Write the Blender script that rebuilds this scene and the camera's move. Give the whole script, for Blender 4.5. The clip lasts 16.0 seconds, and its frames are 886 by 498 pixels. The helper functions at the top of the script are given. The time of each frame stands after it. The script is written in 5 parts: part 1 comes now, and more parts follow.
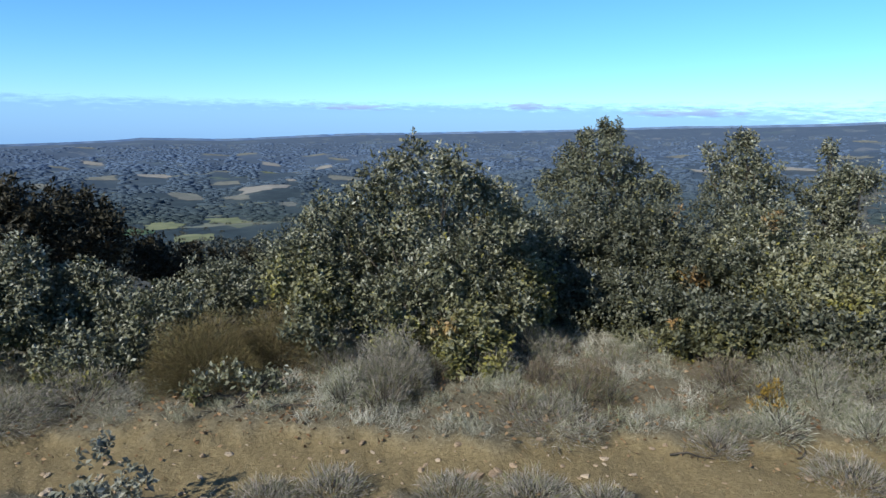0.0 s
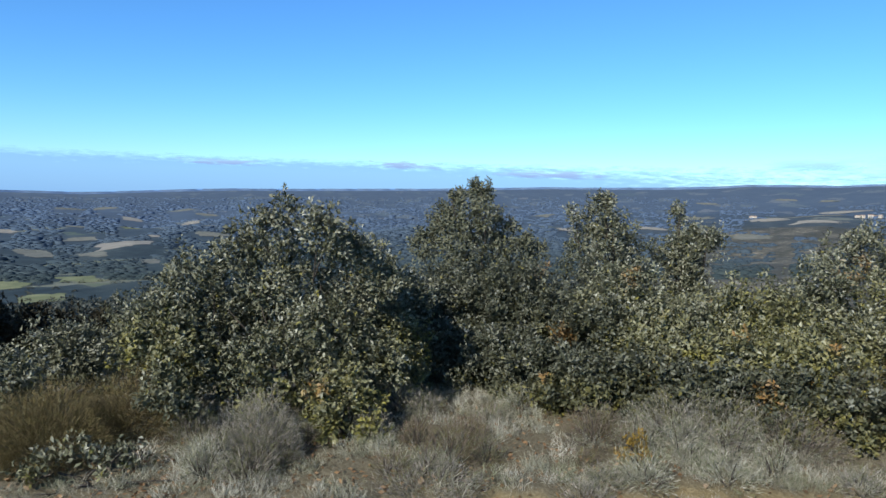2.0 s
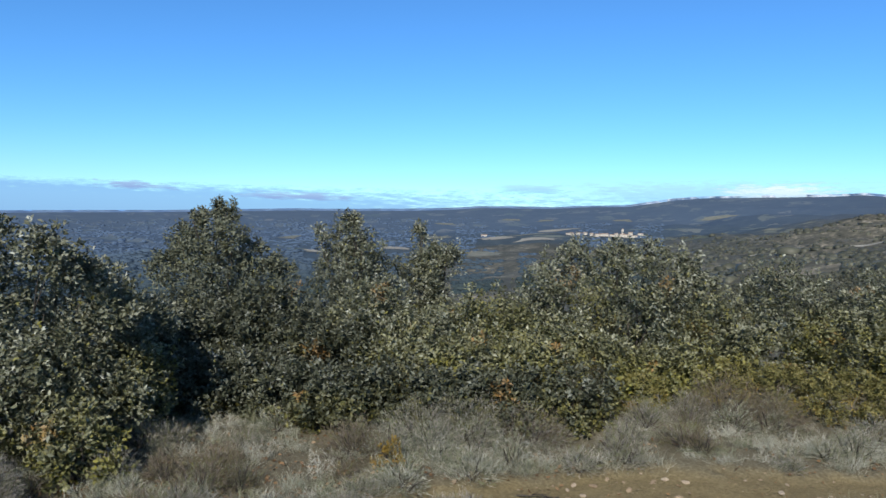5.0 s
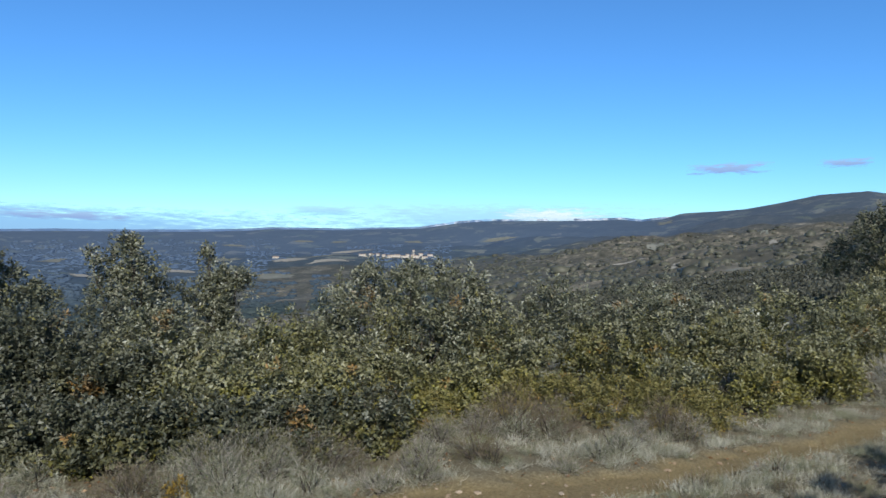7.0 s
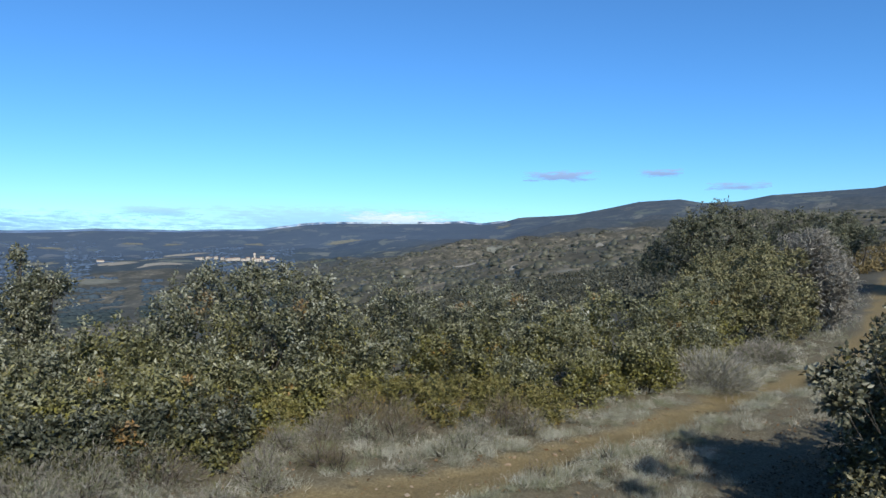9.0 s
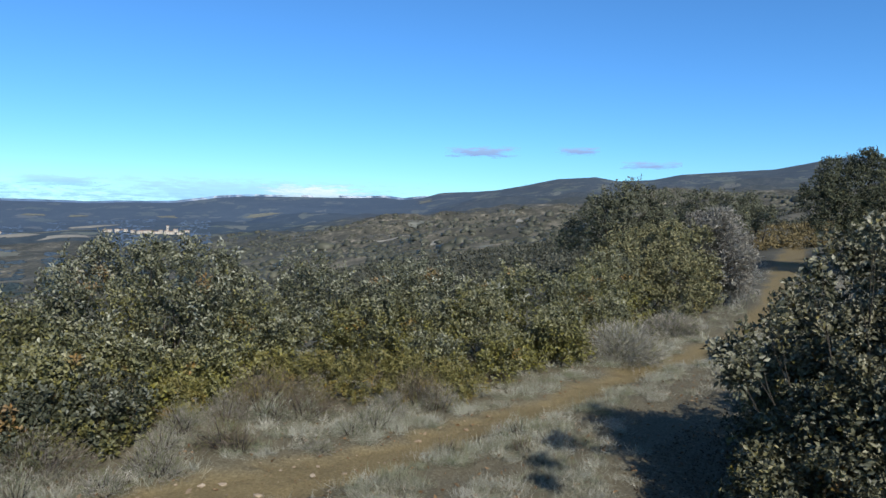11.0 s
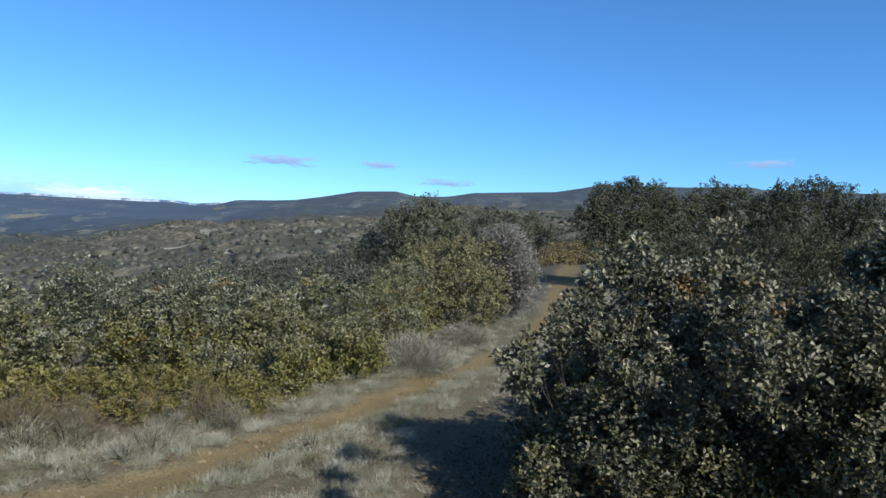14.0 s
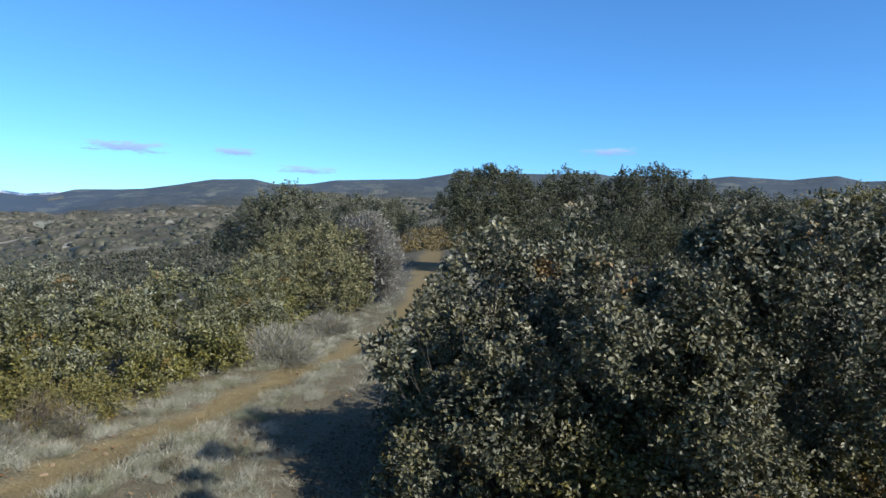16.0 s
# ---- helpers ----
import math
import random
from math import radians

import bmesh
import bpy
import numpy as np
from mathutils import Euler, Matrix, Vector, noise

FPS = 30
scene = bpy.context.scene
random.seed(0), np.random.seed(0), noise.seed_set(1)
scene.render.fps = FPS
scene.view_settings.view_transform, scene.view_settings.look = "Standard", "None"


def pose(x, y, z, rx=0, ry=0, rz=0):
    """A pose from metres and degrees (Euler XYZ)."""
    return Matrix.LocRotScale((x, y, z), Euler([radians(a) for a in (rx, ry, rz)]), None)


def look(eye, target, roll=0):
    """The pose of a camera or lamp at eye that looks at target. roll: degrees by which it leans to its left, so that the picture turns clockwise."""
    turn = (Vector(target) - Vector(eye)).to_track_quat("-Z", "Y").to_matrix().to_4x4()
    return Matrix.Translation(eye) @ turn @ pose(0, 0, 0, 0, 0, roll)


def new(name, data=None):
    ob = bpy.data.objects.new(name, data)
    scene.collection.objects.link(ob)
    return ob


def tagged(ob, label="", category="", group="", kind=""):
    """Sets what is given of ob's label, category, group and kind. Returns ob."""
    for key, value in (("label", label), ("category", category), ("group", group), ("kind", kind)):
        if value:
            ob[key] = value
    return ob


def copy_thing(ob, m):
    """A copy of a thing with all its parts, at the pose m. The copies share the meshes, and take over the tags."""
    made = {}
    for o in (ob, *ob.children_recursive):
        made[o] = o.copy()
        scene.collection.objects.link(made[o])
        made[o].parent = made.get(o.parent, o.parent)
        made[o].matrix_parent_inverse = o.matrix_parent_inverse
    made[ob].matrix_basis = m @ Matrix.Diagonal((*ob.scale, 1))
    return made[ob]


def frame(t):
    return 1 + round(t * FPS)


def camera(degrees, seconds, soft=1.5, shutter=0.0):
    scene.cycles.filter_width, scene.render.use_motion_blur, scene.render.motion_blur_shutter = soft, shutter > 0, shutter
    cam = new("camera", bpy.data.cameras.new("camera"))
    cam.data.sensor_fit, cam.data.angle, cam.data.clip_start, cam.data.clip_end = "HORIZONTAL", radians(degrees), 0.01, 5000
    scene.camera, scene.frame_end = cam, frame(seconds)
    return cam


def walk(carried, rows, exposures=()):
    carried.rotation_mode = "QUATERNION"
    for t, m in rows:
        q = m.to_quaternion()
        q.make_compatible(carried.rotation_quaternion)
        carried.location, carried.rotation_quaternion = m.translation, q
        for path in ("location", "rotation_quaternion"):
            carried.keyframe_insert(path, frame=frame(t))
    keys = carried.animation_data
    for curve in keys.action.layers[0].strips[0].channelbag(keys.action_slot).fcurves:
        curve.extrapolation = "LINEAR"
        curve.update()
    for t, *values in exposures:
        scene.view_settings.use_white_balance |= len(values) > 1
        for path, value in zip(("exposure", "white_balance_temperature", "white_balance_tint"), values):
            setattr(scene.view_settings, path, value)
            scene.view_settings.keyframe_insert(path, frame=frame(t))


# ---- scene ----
cam = camera(64.52, 16.0, soft=1.5, shutter=0.2)
EYE = 1.65
# seconds, eye, yaw, pitch, roll
ROWS = [
    (0.0, 0.000, 0.005, 0.003, 0.00, -8.99, 0.57),
    (0.5, 0.001, 0.015, 0.002, -2.88, -8.74, 1.02),
    (1.0, 0.003, 0.028, 0.001, -7.33, -7.81, 0.82),
    (1.5, 0.006, 0.040, 0.001, -9.06, -6.24, 1.03),
    (2.0, 0.012, 0.051, 0.002, -10.18, -4.17, 1.43),
    (2.5, 0.023, 0.068, 0.003, -13.12, -3.07, 0.50),
    (3.0, 0.032, 0.087, 0.003, -17.40, -3.01, -0.18),
    (3.2, 0.034, 0.092, 0.003, -19.09, -2.41, -0.39),
    (5.3, -0.050, -0.014, -0.021, -33.14, -1.87, 0.62),
    (5.5, -0.052, -0.013, -0.020, -35.07, -1.71, 0.18),
    (6.0, -0.055, -0.006, -0.017, -39.06, -1.53, 0.64),
    (6.5, -0.056, 0.005, -0.014, -43.23, -0.90, 0.60),
    (7.0, -0.052, 0.014, -0.014, -47.30, 0.02, 0.88),
    (7.5, -0.046, 0.022, -0.013, -51.45, 0.43, 0.89),
    (8.0, -0.039, 0.030, -0.013, -55.48, 0.61, 0.84),
    (8.5, -0.034, 0.035, -0.012, -57.60, 0.47, 0.81),
    (9.0, -0.031, 0.038, -0.014, -59.92, 0.43, 0.79),
    (9.2, -0.030, 0.038, -0.015, -60.83, 0.36, 1.10),
    (11.3, 0.155, 0.037, -0.028, -66.83, -1.37, 1.44),
    (11.5, 0.158, 0.032, -0.031, -67.08, -1.12, 1.60),
    (12.0, 0.164, 0.019, -0.037, -68.98, -0.81, 1.22),
    (12.5, 0.169, 0.024, -0.040, -73.58, -0.45, 1.60),
    (13.0, 0.175, 0.036, -0.039, -77.36, -0.14, 1.71),
    (13.5, 0.184, 0.039, -0.038, -80.08, -0.00, 2.37),
    (14.0, 0.193, 0.042, -0.037, -82.63, 0.02, 2.83),
    (14.5, 0.199, 0.044, -0.036, -84.90, 0.27, 3.08),
    (15.0, 0.203, 0.046, -0.037, -87.74, -0.12, 3.11),
    (15.5, 0.206, 0.050, -0.038, -90.74, -0.08, 2.73),
    (16.0, 0.206, 0.048, -0.037, -93.80, -0.59, 1.59),
]
walk(cam, [(t, pose(x, y, EYE + z, 90 + pitch, 0, yaw) @ pose(0, 0, 0, 0, 0, roll)) for t, x, y, z, yaw, pitch, roll in ROWS],
     exposures=[(0.0, 0.60), (3.0, 0.49), (5.5, 0.35), (9.0, 0.34), (12.5, 0.39), (14.5, 0.50), (16.0, 0.63)])

# ---- light ----
SUN_FROM = Vector((-0.690, -0.724, 0.0)).normalized()
SUN_HEIGHT = radians(33)
world = bpy.data.worlds.new("sky")
scene.world = world
world.use_nodes = True
wn = world.node_tree.nodes
sky = wn.new("ShaderNodeTexSky")
sky.sky_type, sky.sun_disc = "NISHITA", False
sky.sun_elevation, sky.sun_rotation = SUN_HEIGHT, math.atan2(SUN_FROM.x, SUN_FROM.y)
sky.altitude, sky.air_density, sky.dust_density, sky.ozone_density = 600, 1.0, 0.3, 2.0
tint = wn.new("ShaderNodeMix")
tint.data_type, tint.blend_type = "RGBA", "MULTIPLY"
tint.inputs["Factor"].default_value = 1.0
look_up = wn.new("ShaderNodeTexCoord")
split = wn.new("ShaderNodeSeparateXYZ")
world.node_tree.links.new(look_up.outputs["Generated"], split.inputs[0])
by_height = wn.new("ShaderNodeValToRGB")
for e, (at, col) in zip((by_height.color_ramp.elements[0], by_height.color_ramp.elements[1], by_height.color_ramp.elements.new(0.12)), ((0.0, (0.60, 0.93, 1.08, 1)), (0.40, (0.88, 0.97, 1.56, 1)), (0.12, (0.67, 0.96, 1.32, 1)))):
    e.position, e.color = at, col
world.node_tree.links.new(split.outputs["Z"], by_height.inputs[0])
world.node_tree.links.new(by_height.outputs[0], tint.inputs["B"])
rich = wn.new("ShaderNodeHueSaturation")
rich.inputs["Saturation"].default_value = 1.12
world.node_tree.links.new(sky.outputs[0], tint.inputs["A"])
world.node_tree.links.new(tint.outputs["Result"], rich.inputs["Color"])
world.node_tree.links.new(rich.outputs[0], wn["Background"].inputs[0])
wn["Background"].inputs[1].default_value = 0.102
sun_data = bpy.data.lights.new("sun", "SUN")
sun_data.energy, sun_data.angle, sun_data.color = 5.0, radians(0.5), (1.0, 0.95, 0.86)
sun = new("sun", sun_data)
sun.matrix_basis = look((0, 0, 0), -(SUN_FROM * math.cos(SUN_HEIGHT) + Vector((0, 0, math.sin(SUN_HEIGHT)))))
sun.location = (-40, -40, 40)


# ---- materials ----
def material(name, rough=0.8, spec=0.3):
    m = bpy.data.materials.new(name)
    m.use_nodes = True
    b = m.node_tree.nodes["Principled BSDF"]
    b.inputs["Roughness"].default_value = rough
    b.inputs["Specular IOR Level"].default_value = spec
    return m, m.node_tree.nodes, m.node_tree.links, b


def ramp(nodes, links, source, stops):
    r = nodes.new("ShaderNodeValToRGB")
    els = r.color_ramp.elements
    while len(els) < len(stops):
        els.new(0.5)
    for e, (at, col) in zip(els, stops):
        e.position, e.color = at, (*col, 1)
    links.new(source, r.inputs[0])
    return r.outputs[0]


def mix(nodes, links, factor, a, b, blend="MIX"):
    m = nodes.new("ShaderNodeMix")
    m.data_type, m.blend_type = "RGBA", blend
    for sock, v in ((m.inputs["Factor"], factor), (m.inputs["A"], a), (m.inputs["B"], b)):
        if isinstance(v, bpy.types.NodeSocket):
            links.new(v, sock)
        elif isinstance(v, (int, float)):
            sock.default_value = v
        else:
            sock.default_value = (*v, 1)
    return m.outputs["Result"]


def noise_tex(nodes, links, scale, detail=4, rough=0.55, coord=None):
    n = nodes.new("ShaderNodeTexNoise")
    n.inputs["Scale"].default_value, n.inputs["Detail"].default_value, n.inputs["Roughness"].default_value = scale, detail, rough
    if coord is not None:
        links.new(coord, n.inputs["Vector"])
    return n.outputs["Fac"]


def attribute(nodes, name):
    a = nodes.new("ShaderNodeAttribute")
    a.attribute_name = name
    return a.outputs["Fac"]


def math_node(nodes, links, op, a, b=0.0, clamp=False):
    n = nodes.new("ShaderNodeMath")
    n.operation, n.use_clamp = op, clamp
    for sock, v in zip(n.inputs, (a, b)):
        if isinstance(v, bpy.types.NodeSocket):
            links.new(v, sock)
        else:
            sock.default_value = v
    return n.outputs[0]


def bump(nodes, links, bsdf, height, strength, distance):
    b = nodes.new("ShaderNodeBump")
    b.inputs["Strength"].default_value, b.inputs["Distance"].default_value = strength, distance
    links.new(height, b.inputs["Height"])
    links.new(b.outputs[0], bsdf.inputs["Normal"])


def leaf_material(name, stops, yellow, rough=0.55, spec=0.3, glow=0.12):
    """Foliage: each leaf its own tone; the attribute 'turn' mixes in the second colour: yellowed leaves, or blue haze
    on the valley woods.
    """
    m, n, l, b = material(name, rough, spec)
    geo = n.new("ShaderNodeNewGeometry")
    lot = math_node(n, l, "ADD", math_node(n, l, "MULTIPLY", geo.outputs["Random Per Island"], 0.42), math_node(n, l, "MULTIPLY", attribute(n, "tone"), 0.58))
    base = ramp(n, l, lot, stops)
    col = mix(n, l, attribute(n, "turn"), base, yellow)
    col = mix(n, l, attribute(n, "rust"), col, (0.205, 0.105, 0.026))
    l.new(col, b.inputs["Base Color"])
    trans = n.new("ShaderNodeBsdfTranslucent")
    l.new(col, trans.inputs[0])
    add = n.new("ShaderNodeMixShader")
    add.inputs[0].default_value = glow
    l.new(b.outputs[0], add.inputs[1])
    l.new(trans.outputs[0], add.inputs[2])
    l.new(add.outputs[0], n["Material Output"].inputs["Surface"])
    return m


# oak ramps run wide: shaded gaps and sunlit leaf tips are in the colours
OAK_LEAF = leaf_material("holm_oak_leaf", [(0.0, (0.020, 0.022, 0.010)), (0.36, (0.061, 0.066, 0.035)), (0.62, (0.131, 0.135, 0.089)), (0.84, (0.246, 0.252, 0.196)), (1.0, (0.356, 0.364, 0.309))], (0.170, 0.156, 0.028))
# darker copy of the holm oak leaf, for bushes that stand in shade
OAK_LEAF_SHADED = leaf_material("holm_oak_leaf_shaded", [(0.0, (0.016, 0.018, 0.010)), (0.42, (0.039, 0.044, 0.025)), (0.75, (0.093, 0.098, 0.068)), (1.0, (0.225, 0.232, 0.197))], (0.132, 0.120, 0.027))
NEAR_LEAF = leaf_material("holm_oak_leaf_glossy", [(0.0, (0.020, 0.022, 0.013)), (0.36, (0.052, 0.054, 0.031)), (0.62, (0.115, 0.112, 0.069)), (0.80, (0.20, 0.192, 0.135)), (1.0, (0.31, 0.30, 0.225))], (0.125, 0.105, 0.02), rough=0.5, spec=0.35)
SPRIG_LEAF = leaf_material("young_oak_leaf", [(0.0, (0.056, 0.060, 0.040)), (0.5, (0.128, 0.132, 0.100)), (1.0, (0.288, 0.284, 0.232))], (0.240, 0.240, 0.080), rough=0.6, spec=0.3)
ROUND_LEAF = leaf_material("round_bush_leaf", [(0.0, (0.076, 0.078, 0.037)), (0.6, (0.152, 0.146, 0.072)), (1.0, (0.264, 0.240, 0.136))], (0.192, 0.144, 0.040))
WOOD_LEAF = leaf_material("wood_oak_leaf", [(0.0, (0.040, 0.045, 0.029)), (0.6, (0.074, 0.080, 0.050)), (1.0, (0.125, 0.130, 0.086))], (0.12, 0.11, 0.04), rough=0.8, spec=0.1)
RUSSET_LEAF = leaf_material("russet_leaf", [(0.0, (0.112, 0.044, 0.020)), (0.6, (0.216, 0.088, 0.036)), (1.0, (0.288, 0.152, 0.072))], (0.280, 0.120, 0.024))
# near-black leaves: the shadow over the slope oaks is in the colour
SHADE_LEAF = leaf_material("shaded_oak_leaf", [(0.0, (0.011, 0.010, 0.006)), (0.6, (0.024, 0.022, 0.013)), (1.0, (0.044, 0.042, 0.027))], (0.048, 0.040, 0.016), spec=0.15)
TREE_LEAF = leaf_material("tree_leaf", [(0.0, (0.050, 0.056, 0.034)), (0.6, (0.098, 0.104, 0.066)), (1.0, (0.165, 0.166, 0.115))], (0.15, 0.14, 0.04))
LITTER_LEAF = leaf_material("dead_leaf", [(0.0, (0.088, 0.052, 0.028)), (0.6, (0.176, 0.108, 0.056)), (1.0, (0.288, 0.200, 0.120))], (0.240, 0.160, 0.080), rough=0.8, spec=0.1)
# litter coloured dark to deepen the shadow by the near bush
SHADOW_LITTER = leaf_material("shadow_litter", [(0.0, (0.040, 0.032, 0.024)), (0.6, (0.080, 0.062, 0.044)), (1.0, (0.160, 0.128, 0.088))], (0.080, 0.064, 0.040), rough=0.9, spec=0.1)
SCRUB_LEAF = leaf_material("scrub_leaf", [(0.0, (0.028, 0.031, 0.022)), (0.6, (0.055, 0.057, 0.040)), (1.0, (0.102, 0.102, 0.073))], (0.1, 0.1, 0.04))
DEEP_LEAF = leaf_material("slope_wood_leaf", [(0.0, (0.022, 0.029, 0.026)), (0.5, (0.036, 0.044, 0.037)), (1.0, (0.066, 0.072, 0.056))], (0.1, 0.1, 0.04))
OLIVE_LEAF = leaf_material("olive_bush_leaf", [(0.0, (0.068, 0.068, 0.021)), (0.6, (0.128, 0.116, 0.036)), (1.0, (0.208, 0.176, 0.068))], (0.240, 0.164, 0.024))
ORANGE_LEAF = leaf_material("turned_leaf", [(0.0, (0.096, 0.072, 0.016)), (0.5, (0.176, 0.116, 0.020)), (1.0, (0.264, 0.168, 0.032))], (0.320, 0.160, 0.016))
BROOM = leaf_material("broom_twig", [(0.0, (0.060, 0.048, 0.024)), (0.6, (0.125, 0.098, 0.047)), (1.0, (0.225, 0.182, 0.096))], (0.085, 0.088, 0.028), rough=0.8, spec=0.1)
GREY_TWIG = leaf_material("dry_grey_twig", [(0.0, (0.105, 0.097, 0.084)), (0.6, (0.225, 0.208, 0.184)), (1.0, (0.40, 0.372, 0.325))], (0.128, 0.136, 0.056), rough=0.9, spec=0.1)
PALE_TWIG = leaf_material("pale_grey_twig", [(0.0, (0.165, 0.158, 0.138)), (0.6, (0.285, 0.273, 0.24)), (1.0, (0.43, 0.415, 0.37))], (0.2, 0.2, 0.1), rough=0.9, spec=0.1, glow=0.25)
PURPLE_TWIG = leaf_material("dry_brown_twig", [(0.0, (0.080, 0.064, 0.050)), (0.6, (0.144, 0.116, 0.092)), (1.0, (0.240, 0.200, 0.160))], (0.112, 0.112, 0.040), rough=0.9, spec=0.1)
STRAW = leaf_material("dry_grass", [(0.0, (0.085, 0.080, 0.056)), (0.42, (0.264, 0.260, 0.207)), (0.72, (0.411, 0.404, 0.337)), (1.0, (0.512, 0.504, 0.432))], (0.140, 0.156, 0.082), rough=0.85, spec=0.15)


def bark_material():
    m, n, l, b = material("bark", 0.9, 0.1)
    co = n.new("ShaderNodeTexCoord").outputs["Object"]
    f = noise_tex(n, l, 35, 5, 0.6, co)
    l.new(ramp(n, l, f, [(0.3, (0.022, 0.018, 0.014)), (0.7, (0.080, 0.070, 0.058))]), b.inputs["Base Color"])
    bump(n, l, b, f, 0.5, 0.01)
    return m


BARK = bark_material()


def ground_material():
    """Red-brown earth on the footpath, stony litter beside it, scrub slopes, then the wooded and farmed valley, hazed
    blue by its colours.
    """
    m, n, l, b = material("earth", 0.95, 0.1)
    co = n.new("ShaderNodeNewGeometry").outputs["Position"]
    fine = noise_tex(n, l, 45, 6, 0.65, co)
    mid = noise_tex(n, l, 4.0, 5, 0.6, co)
    big = noise_tex(n, l, 0.02, 6, 0.6, co)
    earth = ramp(n, l, fine, [(0.28, (0.094, 0.071, 0.036)), (0.55, (0.174, 0.137, 0.071)), (0.78, (0.257, 0.217, 0.125))])
    earth = mix(n, l, math_node(n, l, "MULTIPLY", mid, 0.55), earth, (0.153, 0.122, 0.063))
    litter = ramp(n, l, fine, [(0.3, (0.065, 0.055, 0.035)), (0.6, (0.137, 0.122, 0.083)), (0.8, (0.259, 0.247, 0.186))])
    near = mix(n, l, attribute(n, "worn"), litter, earth)
    # scrub slope: pale ground between dark bushes
    slope = ramp(n, l, math_node(n, l, "ADD", math_node(n, l, "MULTIPLY", noise_tex(n, l, 0.012, 10, 0.78, co), 0.55), math_node(n, l, "MULTIPLY", noise_tex(n, l, 0.07, 7, 0.75, co), 0.45)), [(0.40, (0.044, 0.044, 0.036)), (0.50, (0.070, 0.068, 0.054)), (0.57, (0.150, 0.136, 0.104)), (0.63, (0.33, 0.29, 0.22))])
    # valley: woods with fields let into them
    vor = n.new("ShaderNodeTexVoronoi")
    vor.inputs["Scale"].default_value = 0.011
    warp = n.new("ShaderNodeTexNoise")
    warp.inputs["Scale"].default_value = 0.004
    l.new(co, warp.inputs["Vector"])
    stretch = n.new("ShaderNodeVectorMath")
    stretch.operation = "MULTIPLY_ADD"
    l.new(warp.outputs["Color"], stretch.inputs[0])
    stretch.inputs[1].default_value = (160, 160, 0)
    l.new(co, stretch.inputs[2])
    l.new(stretch.outputs[0], vor.inputs["Vector"])
    sep = n.new("ShaderNodeSeparateColor")
    l.new(vor.outputs["Color"], sep.inputs[0])
    # a blue cast of distance haze is in the wood colours
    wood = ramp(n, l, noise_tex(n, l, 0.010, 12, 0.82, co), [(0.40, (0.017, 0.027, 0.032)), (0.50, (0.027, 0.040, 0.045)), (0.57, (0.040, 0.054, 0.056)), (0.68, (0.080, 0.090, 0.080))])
    fields = ramp(n, l, sep.outputs["Green"], [(0.0, (0.064, 0.088, 0.048)), (0.4, (0.124, 0.132, 0.100)), (0.75, (0.088, 0.104, 0.072)), (1.0, (0.168, 0.164, 0.132))])
    isfield = math_node(n, l, "MULTIPLY", math_node(n, l, "GREATER_THAN", math_node(n, l, "ADD", sep.outputs["Red"], math_node(n, l, "MULTIPLY", big, 0.6)), 1.17), math_node(n, l, "GREATER_THAN", noise_tex(n, l, 0.02, 5, 0.6, co), 0.44))
    valley = mix(n, l, isfield, wood, fields)
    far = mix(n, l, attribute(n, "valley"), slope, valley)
    # distance haze painted in: the far land goes over to blue
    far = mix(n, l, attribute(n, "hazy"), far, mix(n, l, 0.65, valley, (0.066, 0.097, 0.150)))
    l.new(mix(n, l, attribute(n, "far"), near, far), b.inputs["Base Color"])
    bump(n, l, b, fine, 0.6, 0.02)
    return m


EARTH = ground_material()


def stone_material():
    m, n, l, b = material("pale_stone", 0.9, 0.2)
    co = n.new("ShaderNodeTexCoord").outputs["Object"]
    f = noise_tex(n, l, 30, 5, 0.6, co)
    rnd = n.new("ShaderNodeObjectInfo").outputs["Random"]
    tone = ramp(n, l, rnd, [(0, (0.165, 0.112, 0.066)), (0.6, (0.225, 0.172, 0.116)), (1, (0.37, 0.32, 0.25))])
    l.new(mix(n, l, f, tone, (0.288, 0.216, 0.144)), b.inputs["Base Color"])
    bump(n, l, b, f, 0.5, 0.005)
    return m


STONE = stone_material()

# ---- ground ----
# by azimuth (degrees from +y towards +x): heights at 6, 10, 18, 40 m, then view angles at 120, 400, 1200, 2600, 4000 m
SLOPES = [
    (-180, 0, 0, 0, .2, 0, 0, .3, .6, .8),
    (-95, 0, -.1, -.3, -.8, -2, -2.5, -2, -1.4, -.9),
    (-55, 0, -.5, -2, -6, -8.5, -7.5, -4.8, -2.5, -1.3),
    (-30, -.1, -.8, -2.9, -8, -10, -8.5, -5, -2.5, -1.3),
    (0, 0, -.8, -2.8, -8, -10, -8.5, -5, -2.4, -.9),
    (30, 0, -.5, -2.2, -6.5, -8.5, -7, -4.3, -1.9, -.5),
    (50, 0, -.3, -1.5, -4.5, -6, -5, -3.0, -.9, .5),
    (65, 0, -.1, -.8, -2.5, -3.2, -2.5, -1.0, .6, 1.6),
    (78, 0, 0, 0, -.8, -1.2, -.5, .8, 2.2, 3.3),
    (88, 0, 0, .1, .6, .4, .8, 1.8, 3.0, 3.9),
    (95, 0, 0, .2, 1.0, 1.0, 1.5, 2.4, 3.4, 4.3),
    (115, 0, 0, .2, 1.0, 1.2, 1.6, 2.6, 3.4, 4.3),
    (140, 0, 0, .1, .5, .5, .8, 1.5, 2.4, 3.2),
    (180, 0, 0, 0, .2, 0, 0, .3, .6, .8),
]
